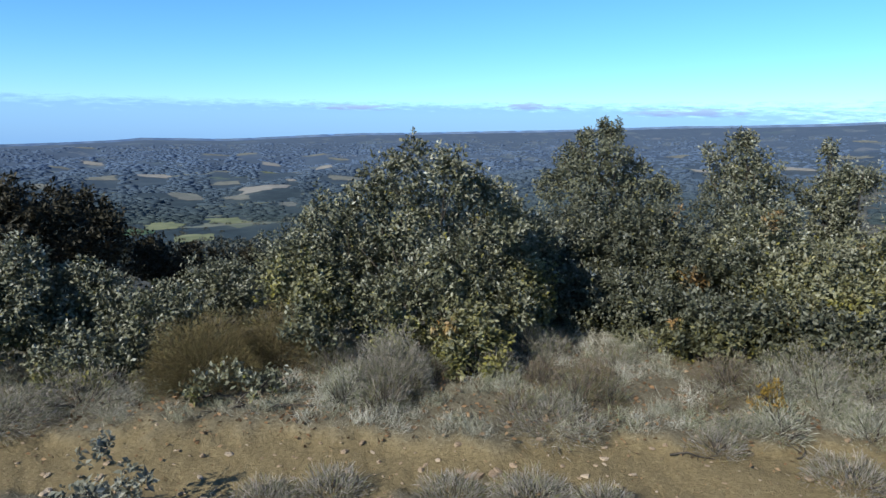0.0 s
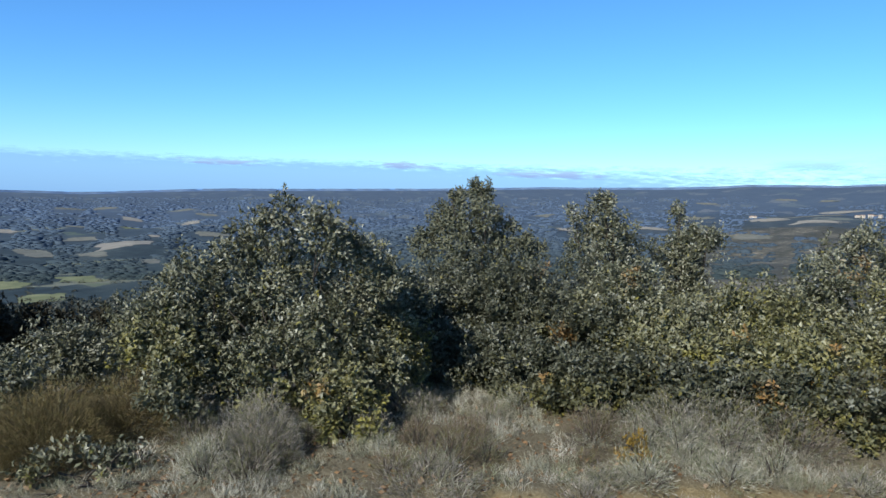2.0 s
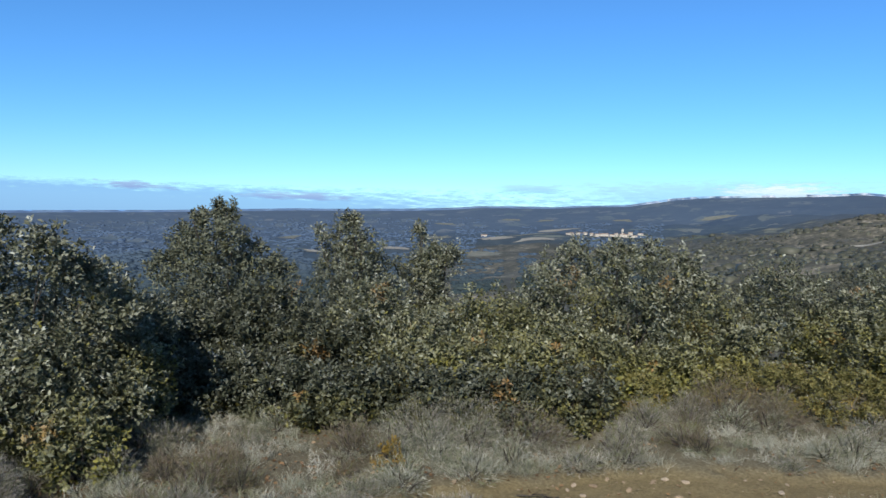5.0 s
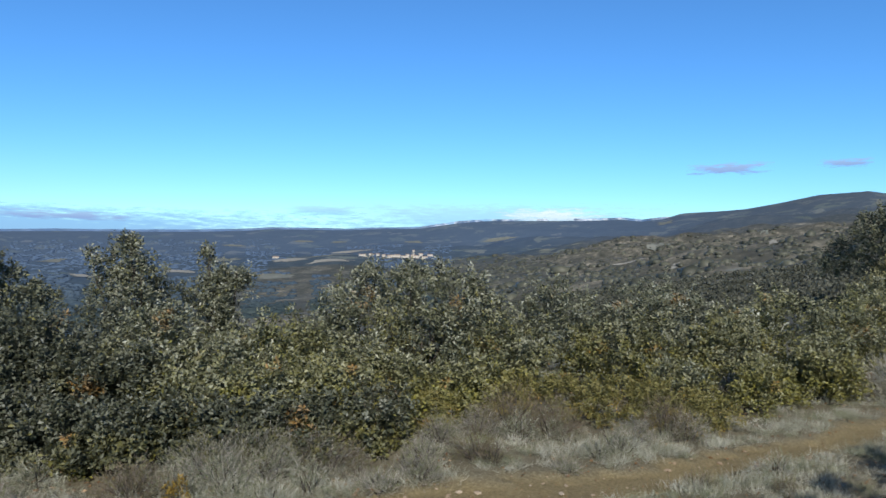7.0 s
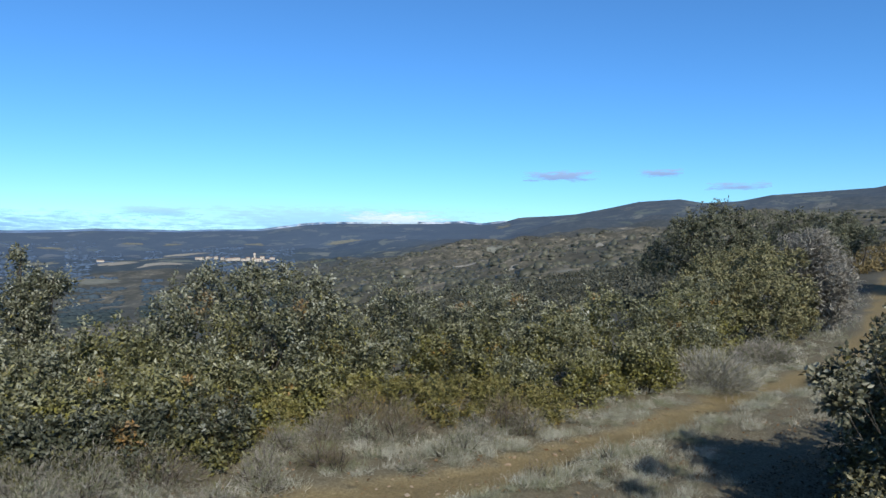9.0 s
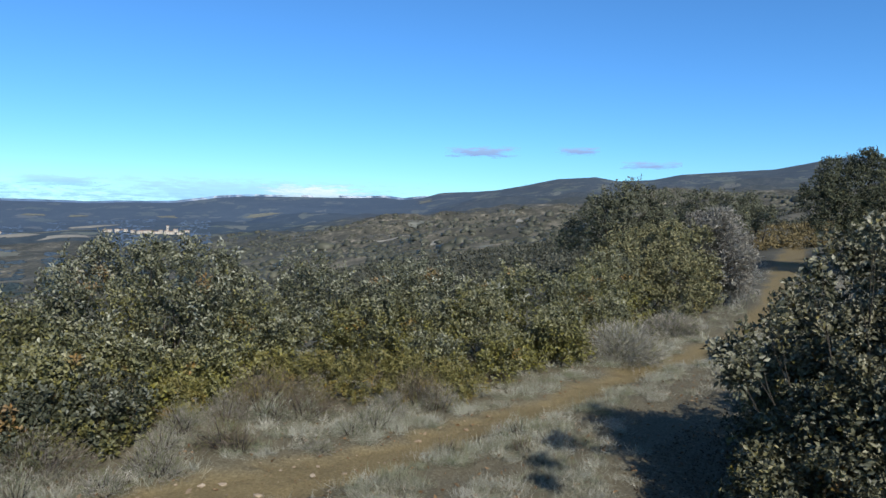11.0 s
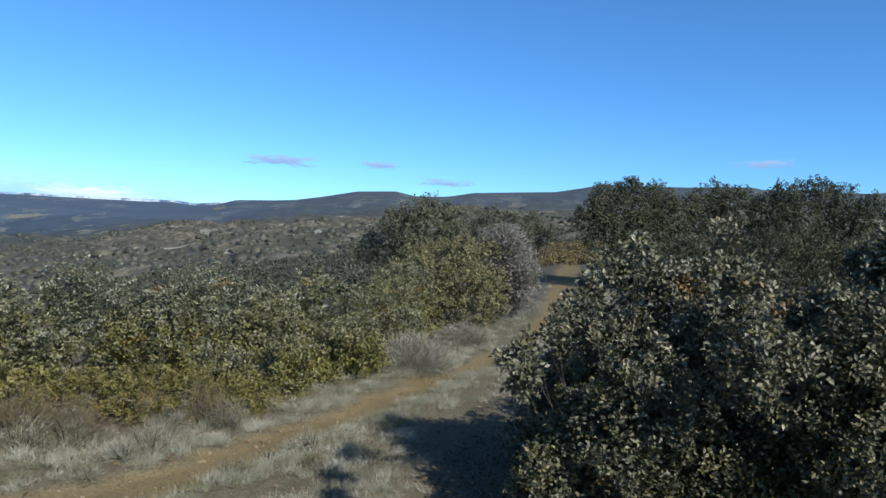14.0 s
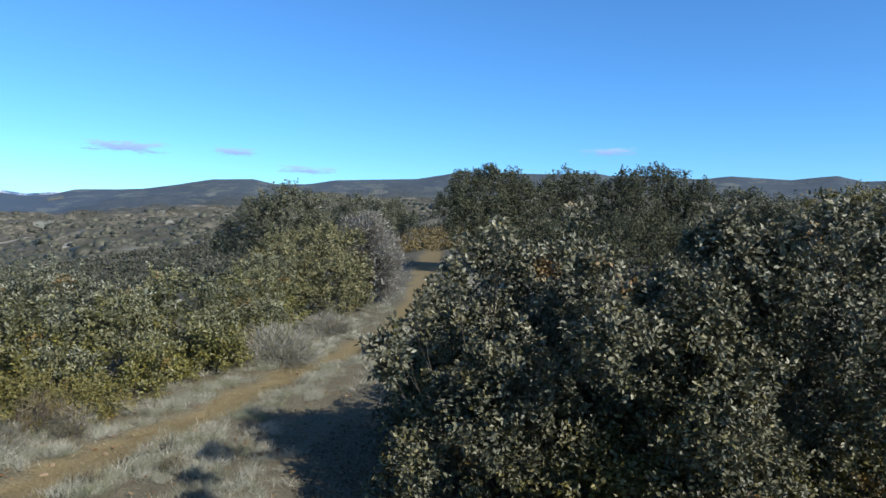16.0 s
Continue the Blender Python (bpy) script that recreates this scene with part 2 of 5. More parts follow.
# the far rim of hills: azimuth and view angle
FAR_RIM = [(-60, -0.95), (-45, -0.85), (-32.1, -0.74), (-28.7, -0.60), (-25.0, -0.38), (-23.1, -0.20), (-19.9, -0.21), (-17.1, -0.23), (-10.2, 0.15), (-6.6, 0.32), (-1.2, 0.42), (2.9, 0.55), (7.9, 0.68), (15.3, 0.95), (18.2, 1.05), (22.2, 1.11), (27.0, 1.20), (29.2, 1.27), (31.5, 1.38), (33.4, 1.54), (37.6, 1.57), (39.5, 1.57), (41.6, 1.71), (45.4, 1.81), (48.5, 2.30), (50.8, 2.51), (54.2, 2.56), (58.8, 2.62), (61.5, 2.72), (63.1, 2.57), (64.7, 2.78)]
NEAR_RIM = [(66.1, 3.06), (69.2, 3.23), (70.6, 3.36), (72.7, 3.74), (75.4, 4.32), (78.5, 4.51), (80.3, 4.18), (82.9, 4.31), (84.9, 4.70), (88.2, 4.88), (91.5, 5.04), (95.5, 5.77), (101.7, 5.66), (106.1, 5.76), (107.0, 5.56), (109.8, 5.59), (113.8, 5.30), (115.8, 5.54), (120.0, 5.20), (122.9, 5.47), (124.6, 5.00), (125.9, 5.05)]
SKYLINE = [(-180, 1), (-95, -0.6)] + [(a, e - 0.16) for a, e in FAR_RIM] + NEAR_RIM + [(140, 4.0), (180, 1)]
RINGS = np.array([0.3, 6, 10, 18, 40, 120, 400, 1200, 2600, 4000, 4750])


def smooth(a, b, v):
    s = np.clip((v - a) / (b - a), 0, 1)
    return s * s * (3 - 2 * s)


def waves(x, y, size, seed):
    """Rolling relief from a few crossed sines, -1 to 1."""
    rng = np.random.RandomState(seed)
    out = 0
    for k in range(6):
        a, p, q = rng.uniform(0, 6.28), rng.uniform(0, 6.28), rng.uniform(0.6, 1.9)
        out = out + np.sin((x * math.cos(a) + y * math.sin(a)) * q * 6.28 / size + p) / 6
    return out * 1.8


def height(x, y):
    x, y = np.asarray(x, float), np.asarray(y, float)
    r, az = np.hypot(x, y) + 1e-6, np.degrees(np.arctan2(x, y))
    keys = np.array(SLOPES)
    cols = [np.zeros_like(r)]
    for k in range(1, 5):
        cols.append(np.interp(az, keys[:, 0], keys[:, k]))
    top = np.interp(az, *np.array(SKYLINE).T)
    for k in range(5, 10):
        cols.append(EYE + RINGS[k] * np.tan(np.radians(np.minimum(np.interp(az, keys[:, 0], keys[:, k]), top - 0.25))))
    cols.append(EYE + 4750 * np.tan(np.radians(top)))
    cols = np.stack(cols, 0)
    u = np.interp(np.log(r), np.log(RINGS), np.arange(len(RINGS)))
    i = np.clip(u.astype(int), 0, len(RINGS) - 2)
    f = u - i
    at = lambda j: np.take_along_axis(cols, np.clip(j, 0, len(RINGS) - 1)[None], 0)[0]
    a, b = at(i), at(i + 1)
    # linear in distance between the rings
    g = (r - RINGS[i]) / (RINGS[i + 1] - RINGS[i])
    z = a + (b - a) * np.clip(g, 0, 1)
    z = z + waves(x, y, 1.1, 3) * 0.012 + waves(x, y, 3.5, 4) * 0.03 * smooth(2, 5, r)
    z = z + waves(x, y, 150, 8) * 6.5 * smooth(150, 420, r) * smooth(40, 60, az) * (1 - smooth(2500, 3500, r))
    z = z + waves(x, y, 60, 5) * 1.0 * smooth(60, 200, r) + waves(x, y, 330, 6) * (6 + 6 * smooth(40, 55, az)) * smooth(300, 900, r) * (1 - smooth(3900, 4600, r))
    z = z + waves(x, y, 900, 7) * (15 + 17 * smooth(40, 55, az)) * smooth(900, 2000, r) * (1 - smooth(3800, 4600, r))
    # no swell of the land rises above the skyline
    z = np.where(r > 300, np.minimum(z, EYE + r * np.tan(np.radians(top - 0.22 + 0.22 * smooth(4300, 4750, r)))), z)
    # the footpath lies a little lower than its banks
    return z - 0.05 * worn(x, y)


PATH = [(-9.0, 3.2), (-4.0, 3.5), (-2.4, 3.55), (-1.0, 3.52), (0.3, 3.36), (1.4, 3.42), (2.6, 3.36), (3.6, 2.95), (4.6, 2.4), (5.6, 2.05), (7.2, 1.6), (9.0, 1.2), (10.5, 0.65), (14.0, -0.1), (22.0, -0.75), (32.0, -1.4), (48.0, -2.6), (80.0, -5.0)]
WIDE = [0.42, 0.42, 0.42, 0.38, 0.26, 0.38, 0.40, 0.32, 0.25, 0.22, 0.20, 0.20, 0.20, 0.18, 0.36, 0.6, 0.7, 0.6]


def worn(x, y):
    """How bare the ground is trodden: 1 on the path, 0 off it."""
    p, w = np.array(PATH), np.array(WIDE)
    best = np.full(np.shape(x), -9.0)
    for (ax, ay), (bx, by), wa, wb in zip(p[:-1], p[1:], w[:-1], w[1:]):
        dx, dy = bx - ax, by - ay
        t = np.clip(((x - ax) * dx + (y - ay) * dy) / (dx * dx + dy * dy), 0, 1)
        d = np.hypot(x - ax - t * dx, y - ay - t * dy)
        best = np.maximum(best, (wa + (wb - wa) * t) - d)
    ragged = waves(x, y, 0.9, 11) * 0.09 + waves(x, y, 0.33, 12) * 0.05
    return smooth(-0.14, 0.10, best + ragged)


GRID = {}
TURNS = np.concatenate([np.arange(-44, 134, 0.5), np.arange(134, 316, 3.5)])


def on_sheet(x, y):
    """The height of the built ground mesh."""
    r, a = np.hypot(x, y), (np.degrees(np.arctan2(x, y)) + 44) % 360 / 0.5
    radii, z = GRID["radii"], GRID["z"]
    i = np.clip(np.searchsorted(radii, r) - 1, 0, len(radii) - 2)
    f = np.clip((r - radii[i]) / (radii[i + 1] - radii[i]), 0, 1)
    j = a.astype(int) % z.shape[1]
    g = a - a.astype(int)
    k = (j + 1) % z.shape[1]
    return (z[i, j] * (1 - f) + z[i + 1, j] * f) * (1 - g) + (z[i, k] * (1 - f) + z[i + 1, k] * f) * g


def sheet():
    """The one ground sheet, from under the camera to the horizon; the trodden faces are the footpath."""
    radii = np.concatenate([[0.0], np.arange(0.4, 2.2, 0.2), np.arange(2.2, 9.0, 0.055), np.geomspace(9.0, 4750, 190)])
    turns = np.radians(TURNS)
    rr, aa = np.meshgrid(radii, turns, indexing="ij")
    x, y = rr * np.sin(aa), rr * np.cos(aa)
    z = height(x, y)
    z += np.random.RandomState(5).normal(0, 1, z.shape) * 0.006 * smooth(1.6, 2.6, rr) * (rr < 9.5)
    GRID.update(radii=radii, z=z)
    n, k = rr.shape
    verts = np.stack([x, y, z], -1).reshape(-1, 3)
    i, j = np.meshgrid(np.arange(n - 1), np.arange(k), indexing="ij")
    j2 = (j + 1) % k
    quads = np.stack([i * k + j, i * k + j2, (i + 1) * k + j2, (i + 1) * k + j], -1).reshape(-1, 4)
    w = worn(x, y).ravel()
    r = rr.ravel()
    az = np.degrees(np.arctan2(x, y)).ravel()
    layers = {
        "worn": w * (1 - smooth(50, 90, r)),
        "far": smooth(11, 22, r) * (1 - w * (1 - smooth(50, 90, r))),
        "valley": smooth(350 - 270 * (1 - smooth(10, 30, az)), 800 - 520 * (1 - smooth(10, 30, az)), r) * (1 - smooth(52, 62, az)) * (1 - 0.75 * smooth(18, 34, az) * (1 - smooth(2000, 3000, r))) + smooth(2300, 3000, r) * smooth(52, 62, az) * 0.55,
        # how strongly the blue haze colour is mixed in, by distance
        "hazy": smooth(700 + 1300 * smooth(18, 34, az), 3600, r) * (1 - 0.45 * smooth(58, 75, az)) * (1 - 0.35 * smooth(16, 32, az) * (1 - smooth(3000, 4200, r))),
    }
    trodden = (w[quads].mean(1) > 0.5) & (r[quads].mean(1) < 60)
    for name, chosen, label, cat in (("ground", ~trodden, "dry stony ground with litter, falling to a wooded valley", "ground"), ("footpath", trodden, "narrow trodden footpath of red-brown earth", "path")):
        q = quads[chosen]
        used, inverse = np.unique(q, return_inverse=True)
        me = bpy.data.meshes.new(name)
        me.from_pydata(verts[used].tolist(), [], inverse.reshape(-1, 4).tolist())
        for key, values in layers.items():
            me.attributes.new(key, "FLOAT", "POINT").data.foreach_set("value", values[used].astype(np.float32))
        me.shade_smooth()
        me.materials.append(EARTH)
        ob = tagged(new(name, me), label, cat, kind="structure")
    return ob


footpath = sheet()


def ground_z(x, y):
    return float(height(np.array([x]), np.array([y]))[0])


# ---- distance ----
def backdrop_material(name, low, high, snow):
    m, n, l, b = material(name, 1.0, 0.0)
    co = n.new("ShaderNodeNewGeometry").outputs["Position"]
    f = noise_tex(n, l, 0.012, 7, 0.65, co)
    col = ramp(n, l, f, [(0.35, low), (0.65, high)])
    col = mix(n, l, math_node(n, l, "MULTIPLY", attribute(n, "snow"), ramp(n, l, f, [(0.40, (0, 0, 0)), (0.62, (0.8, 0.8, 0.8))])), col, snow)
    l.new(col, b.inputs["Base Color"])
    return m


def ridge(name, label, r, profile, mat, seed, foot, snow=None):
    az = np.arange(profile[0][0], profile[-1][0] + 0.01, 0.12)
    top = np.interp(az, *np.array(profile).T)
    rng = np.random.RandomState(seed)
    rough = np.convolve(rng.normal(0, 1, len(az) + 30), np.hanning(14) / 7, "same")[15:-15] * 0.012 + np.convolve(rng.normal(0, 1, len(az) + 120), np.hanning(70) / 35, "same")[60:-60] * 0.07
    fade = np.minimum(1, np.minimum(az - az[0], az[-1] - az) / 3)
    top = top + rough * fade
    verts, faces, white = [], [], []
    steps = 9
    for a, t in zip(az, top):
        for s in range(steps):
            f = s / (steps - 1)
            e = foot + (t - foot) * f
            d = r + 120 * f + 25 * math.sin(a * 2.1 + s)
            verts.append((d * math.sin(radians(a)), d * math.cos(radians(a)), EYE + d * math.tan(radians(e))))
            white.append(0 if snow is None else float(smooth(snow[2] - 0.5, snow[2], e) * smooth(snow[0], snow[0] + 2, a) * (1 - smooth(snow[1] - 2, snow[1], a))))
    for i in range(len(az) - 1):
        for s in range(steps - 1):
            p = i * steps + s
            faces.append((p, p + steps, p + steps + 1, p + 1))
    me = bpy.data.meshes.new(name)
    me.from_pydata(verts, [], faces)
    me.attributes.new("snow", "FLOAT", "POINT").data.foreach_set("value", np.array(white, np.float32))
    me.materials.append(mat)
    me.shade_smooth()
    return tagged(new(name, me), label, "hills", kind="structure")


# the ridge's blue is distance haze put into its colour
HAZED_HILL = backdrop_material("hazed_far_hill", (0.072, 0.118, 0.205), (0.105, 0.155, 0.245), (0.62, 0.66, 0.70))
ridge("backdrop_far_ridge", "wooded ridge on the far side of the valley, painted blue for haze", 4780,
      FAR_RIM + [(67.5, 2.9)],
      HAZED_HILL, 4, -2.5, (44, 66, 2.2))


def cloud_material(name, low, high, rag=1.5, full=0.7, lift=0.0, span=0.42):
    m = bpy.data.materials.new(name)
    m.use_nodes = True
    n, l = m.node_tree.nodes, m.node_tree.links
    n.remove(n["Principled BSDF"])
    co = n.new("ShaderNodeTexCoord").outputs["UV"]
    pos = n.new("ShaderNodeNewGeometry").outputs["Position"]
    sep = n.new("ShaderNodeSeparateXYZ")
    l.new(co, sep.inputs[0])
    mapped = n.new("ShaderNodeVectorMath")
    mapped.operation = "MULTIPLY"
    mapped.inputs[1].default_value = (1, 1, 7)
    l.new(pos, mapped.inputs[0])
    f = noise_tex(n, l, 0.008, 9, 0.68, mapped.outputs[0])
    # soft towards the borders of the sheet
    edge = math_node(n, l, "MULTIPLY", math_node(n, l, "MULTIPLY", sep.outputs[0], math_node(n, l, "SUBTRACT", 1.0, sep.outputs[0])), 4.0)
    rise = math_node(n, l, "MULTIPLY", math_node(n, l, "MULTIPLY", sep.outputs[1], math_node(n, l, "SUBTRACT", 1.0, sep.outputs[1])), 4.0)
    shape = math_node(n, l, "MULTIPLY", math_node(n, l, "POWER", edge, 1.1), rise)
    alpha = ramp(n, l, math_node(n, l, "MULTIPLY", math_node(n, l, "ADD", math_node(n, l, "MULTIPLY", f, rag), math_node(n, l, "MULTIPLY", shape, 0.55)), 0.4), [((rag * 0.5 + 0.13 - lift) * 0.4, (0, 0, 0)), ((rag * 0.5 + 0.13 + span - lift) * 0.4, (full, full, full))])
    em = n.new("ShaderNodeEmission")
    l.new(ramp(n, l, sep.outputs[1], [(0.15, low), (0.75, high)]), em.inputs[0])
    tr = n.new("ShaderNodeBsdfTransparent")
    ms = n.new("ShaderNodeMixShader")
    l.new(alpha, ms.inputs[0])
    l.new(tr.outputs[0], ms.inputs[1])
    l.new(em.outputs[0], ms.inputs[2])
    l.new(ms.outputs[0], n["Material Output"].inputs["Surface"])
    return m


CLOUD = cloud_material("cloud", (0.22, 0.33, 0.59), (0.29, 0.43, 0.67), 2.2, 0.95, 0.05)
CLOUD_BANK = cloud_material("cloud_bank", (0.135, 0.30, 0.66), (0.19, 0.38, 0.71), 0.8, 0.8, 0.11, 0.26)
PALE_BANK = cloud_material("pale_cloud_bank", (0.22, 0.44, 0.74), (0.34, 0.56, 0.80), 1.0, 0.7, 0.06, 0.4)


def cloud(a0, a1, e0, e1, label, mat, name="backdrop_cloud", r=4900):
    verts, faces, uv = [], [], []
    cols, lines = 24, 6
    for i in range(cols + 1):
        for j in range(lines + 1):
            a, e = radians(a0 + (a1 - a0) * i / cols), radians(e0 + (e1 - e0) * j / lines)
            bulge = r - 18 * math.sin(math.pi * i / cols) * math.sin(math.pi * j / lines)
            verts.append((bulge * math.sin(a), bulge * math.cos(a), EYE + bulge * math.tan(e)))
    for i in range(cols):
        for j in range(lines):
            p = i * (lines + 1) + j
            faces.append((p, p + lines + 1, p + lines + 2, p + 1))
    me = bpy.data.meshes.new(name)
    me.from_pydata(verts, [], faces)
    layer = me.uv_layers.new(name="UVMap")
    for loop in me.loops:
        i, j = divmod(loop.vertex_index, lines + 1)
        layer.data[loop.index].uv = (i / cols, j / lines)
    me.materials.append(mat)
    ob = tagged(new(name, me), label, "cloud", kind="structure")
    return ob


cloud(-70, 48, -1.6, 2.9, "pale bank of cloud low over the horizon", CLOUD_BANK, "backdrop_cloud_bank", 4940)
cloud(36, 66, 1.2, 3.9, "pale bank of cloud behind the snowy hills", PALE_BANK, "backdrop_cloud_bank", 4930)
for a0, a1, e0, e1 in ((4, 10, 2.2, 2.9), (14, 24, 1.7, 2.4), (-11, -4, 2.1, 2.6), (66.3, 72.5, 5.9, 6.9), (75.2, 78.8, 6.2, 6.9), (80.3, 85.0, 5.1, 5.8), (104.5, 109, 7.1, 7.8)):
    cloud(a0, a1, e0, e1, "small lilac-grey cloud low in the sky", CLOUD)


cloud(34, 41, 2.5, 3.4, "faint pale cloud low in the sky", PALE_BANK)
# added glowing sheet that stands in for the bright snowy range
WHITE_CLOUD = cloud_material("white_cloud", (0.45, 0.66, 0.82), (0.70, 0.80, 0.86), 1.6, 0.95)
cloud(51, 61, 1.9, 3.5, "bright white cloud sheet standing in for the snowy range", WHITE_CLOUD)

# ---- plants ----
def part(name, me, mat, parent, label=""):
    me.materials.append(mat)
    ob = new(name, me)
    ob.parent = parent
    return tagged(ob, label) if label else ob


def unit(v):
    return v / (np.linalg.norm(v, axis=-1, keepdims=True) + 1e-9)


def leaves_mesh(name, p, d, size, rng, turn=None, slim=0.5, fold=0.18, tone=None, face=None, rust=None):
    """One mesh of leaves: base p, direction d, length size; each a folded blade of two triangles."""
    n = len(p)
    d = unit(d)
    side = unit(np.cross(d, rng.normal(0, 1, (n, 3)) if face is None else face))
    up = np.cross(side, d)
    ln = size[:, None]
    v = np.empty((n, 4, 3), np.float32)
    v[:, 0] = p
    v[:, 1] = p + d * ln * 0.5 + side * ln * slim * 0.5 + up * ln * fold
    v[:, 2] = p + d * ln
    v[:, 3] = p + d * ln * 0.5 - side * ln * slim * 0.5 + up * ln * fold
    k = np.arange(n)[:, None] * 4
    tris = np.concatenate([k + [0, 1, 2], k + [0, 2, 3]], 1).reshape(-1, 3)
    me = bpy.data.meshes.new(name)
    me.vertices.add(n * 4)
    me.vertices.foreach_set("co", v.ravel())
    me.loops.add(len(tris) * 3)
    me.loops.foreach_set("vertex_index", tris.ravel().astype(np.int32))
    me.polygons.add(len(tris))
    me.polygons.foreach_set("loop_start", np.arange(0, len(tris) * 3, 3, dtype=np.int32))
    me.update(calc_edges=True)
    tone = rng.uniform(0, 1, n) if tone is None else tone
    me.attributes.new("tone", "FLOAT", "POINT").data.foreach_set("value", np.repeat(tone, 4).astype(np.float32))
    if rust is not None:
        me.attributes.new("rust", "FLOAT", "POINT").data.foreach_set("value", np.repeat(rust, 4).astype(np.float32))
    if turn is not None:
        me.attributes.new("turn", "FLOAT", "POINT").data.foreach_set("value", np.repeat(turn, 4).astype(np.float32))
    return me


def tubes_mesh(name, lines, sides=6):
    """Tapered limbs: each line is a list of (point, radius)."""
    verts, faces = [], []
    for line in lines:
        start = len(verts)
        for q, (p, rad) in enumerate(line):
            nxt = line[min(q + 1, len(line) - 1)][0]
            prv = line[max(q - 1, 0)][0]
            axis = (Vector(nxt) - Vector(prv)).normalized()
            a = axis.orthogonal().normalized()
            b = axis.cross(a)
            for s in range(sides):
                t = 2 * math.pi * s / sides
                verts.append(Vector(p) + (a * math.cos(t) + b * math.sin(t)) * rad)
        for q in range(len(line) - 1):
            for s in range(sides):
                i, j = start + q * sides + s, start + q * sides + (s + 1) % sides
                faces.append((i, j, j + sides, i + sides))
        faces.append([start + (len(line) - 1) * sides + s for s in range(sides)])
    me = bpy.data.meshes.new(name)
    me.from_pydata([tuple(v) for v in verts], [], faces)
    me.shade_smooth()
    return me


def limb(a, b, r0, r1, rng, bends=5, sway=0.08):
    a, b = np.array(a, float), np.array(b, float)
    out = []
    off = np.zeros(3)
    for q in range(bends + 1):
        f = q / bends
        off = off + rng.normal(0, sway / bends, 3) * np.linalg.norm(b - a) * (q > 0)
        out.append((tuple(a + (b - a) * f + off), r0 + (r1 - r0) * f))
    return out


def place(name, x, y, sink=0.03):
    ob = new(name)
    ob.location = (x, y, ground_z(x, y) - sink)
    return ob


def polar(az, r):
    return r * math.sin(radians(az)), r * math.cos(radians(az))


def leafy(name, label, cat, az, r, wide, tall, count, seed, mat=None, leaf=0.038, deep=None, yellow=0.25, shoots=14, lobes=26, trunk=0.03, crown_from=0.05, cone=0.0, group="", slim=0.52, dome=True, form=None, eye=(0, 0), under=0.0, reach=0.0):
    """A bush or small tree: limbs, and a crown of twigs full of leaves gathered in uneven lobes."""
    rng = np.random.RandomState(seed)
    x, y = polar(az, r)
    root = place(name, x, y)
    deep = deep or wide * 0.85
    low = tall * crown_from
    mid, half = (tall + low) / 2, (tall - low) / 2
    # lobes inside an egg-shaped outline
    cen = unit(rng.normal(0, 1, (lobes, 3))) * rng.uniform(0.25, 0.72, (lobes, 1))
    if dome:
        # spread evenly over a dome, the lowest lobes on the ground
        up = (np.arange(lobes) + 0.5) / lobes
        turn_at = np.arange(lobes) * 2.399963 + rng.uniform(0, 6)
        out = np.sqrt(1 - (up * 0.92) ** 2) * rng.uniform(0.5, 0.84, lobes)
        cen = np.stack([np.cos(turn_at) * out, np.sin(turn_at) * out, up * rng.uniform(1.45, 1.65, lobes) - 0.95], -1)
    size = rng.uniform(0.19, 0.36, lobes)
    squeeze = 1 - cone * np.clip(cen[:, 2:3] * 0.5 + 0.5, 0, 1)
    cen = cen * np.array([wide / 2, deep / 2, half]) * np.concatenate([squeeze, squeeze, np.ones_like(squeeze)], 1) + [0, 0, mid]
    rad = size[:, None] * np.array([wide / 2, deep / 2, half]) * np.concatenate([squeeze, squeeze, np.ones_like(squeeze)], 1)
    if form:
        # the outline fitted to the camera's view: azimuth, elevation and radius of each lobe, in degrees from the
        # camera's place
        lobes = len(form)
        f = np.array(form)
        room = (deep - 1.5 * r * np.radians(f[:, 2])).clip(0.1)
        away = r + rng.uniform(-0.5, 0.5, lobes) * room + under * deep * smooth(-4, -16, f[:, 1]) - reach * smooth(93, 88.5, f[:, 0])
        turns = np.radians(f[:, 0])
        cen = np.stack([eye[0] + away * np.sin(turns) - x, eye[1] + away * np.cos(turns) - y, EYE + away * np.tan(np.radians(f[:, 1])) - root.location.z], -1)
        full = away * np.radians(f[:, 2])
        rad = np.repeat(np.maximum(full * 0.4, full - min(leaf, 0.036) * 2.1)[:, None], 3, 1)
        cen[:, 2] -= min(leaf, 0.05) * 0.9
        tall = float((cen[:, 2] + rad[:, 2]).max())
    # sprays: leafy shoot tips that stand up from the lobes, toned paler at the end as if sunlit, with dark gaps between
    per = 24
    tufts = int(count * 0.96) // per
    tuft = leaf * 2.7
    area = (rad[:, 0] * rad[:, 2]) ** 0.8
    which = rng.choice(lobes, tufts, p=area / area.sum())
    dirs = unit(rng.normal(0, 1, (tufts, 3)) + [0, 0, 0.2])
    shell = np.where(rng.uniform(0, 1, (tufts, 1)) < 0.25, rng.uniform(0.1, 0.75, (tufts, 1)), rng.uniform(0.75, 1.05, (tufts, 1)))
    tip = cen[which] + dirs * rad[which] * shell
    grow = unit(dirs * 0.8 + rng.normal(0, 0.32, (tufts, 3)) + [0, 0, 0.7])
    keep = tip[:, 2] > 0.05
    tip, grow = tip[keep], grow[keep]
    n = len(tip)
    g = np.repeat(grow, per, 0)
    along = rng.uniform(0, 1, n * per)
    u = along[:, None]
    out = rng.normal(0, 1, (n * per, 3))
    out = unit(out - g * (out * g).sum(1, keepdims=True))
    v = unit(g * (0.25 + 0.75 * u) + out * (1.0 - 0.5 * u))
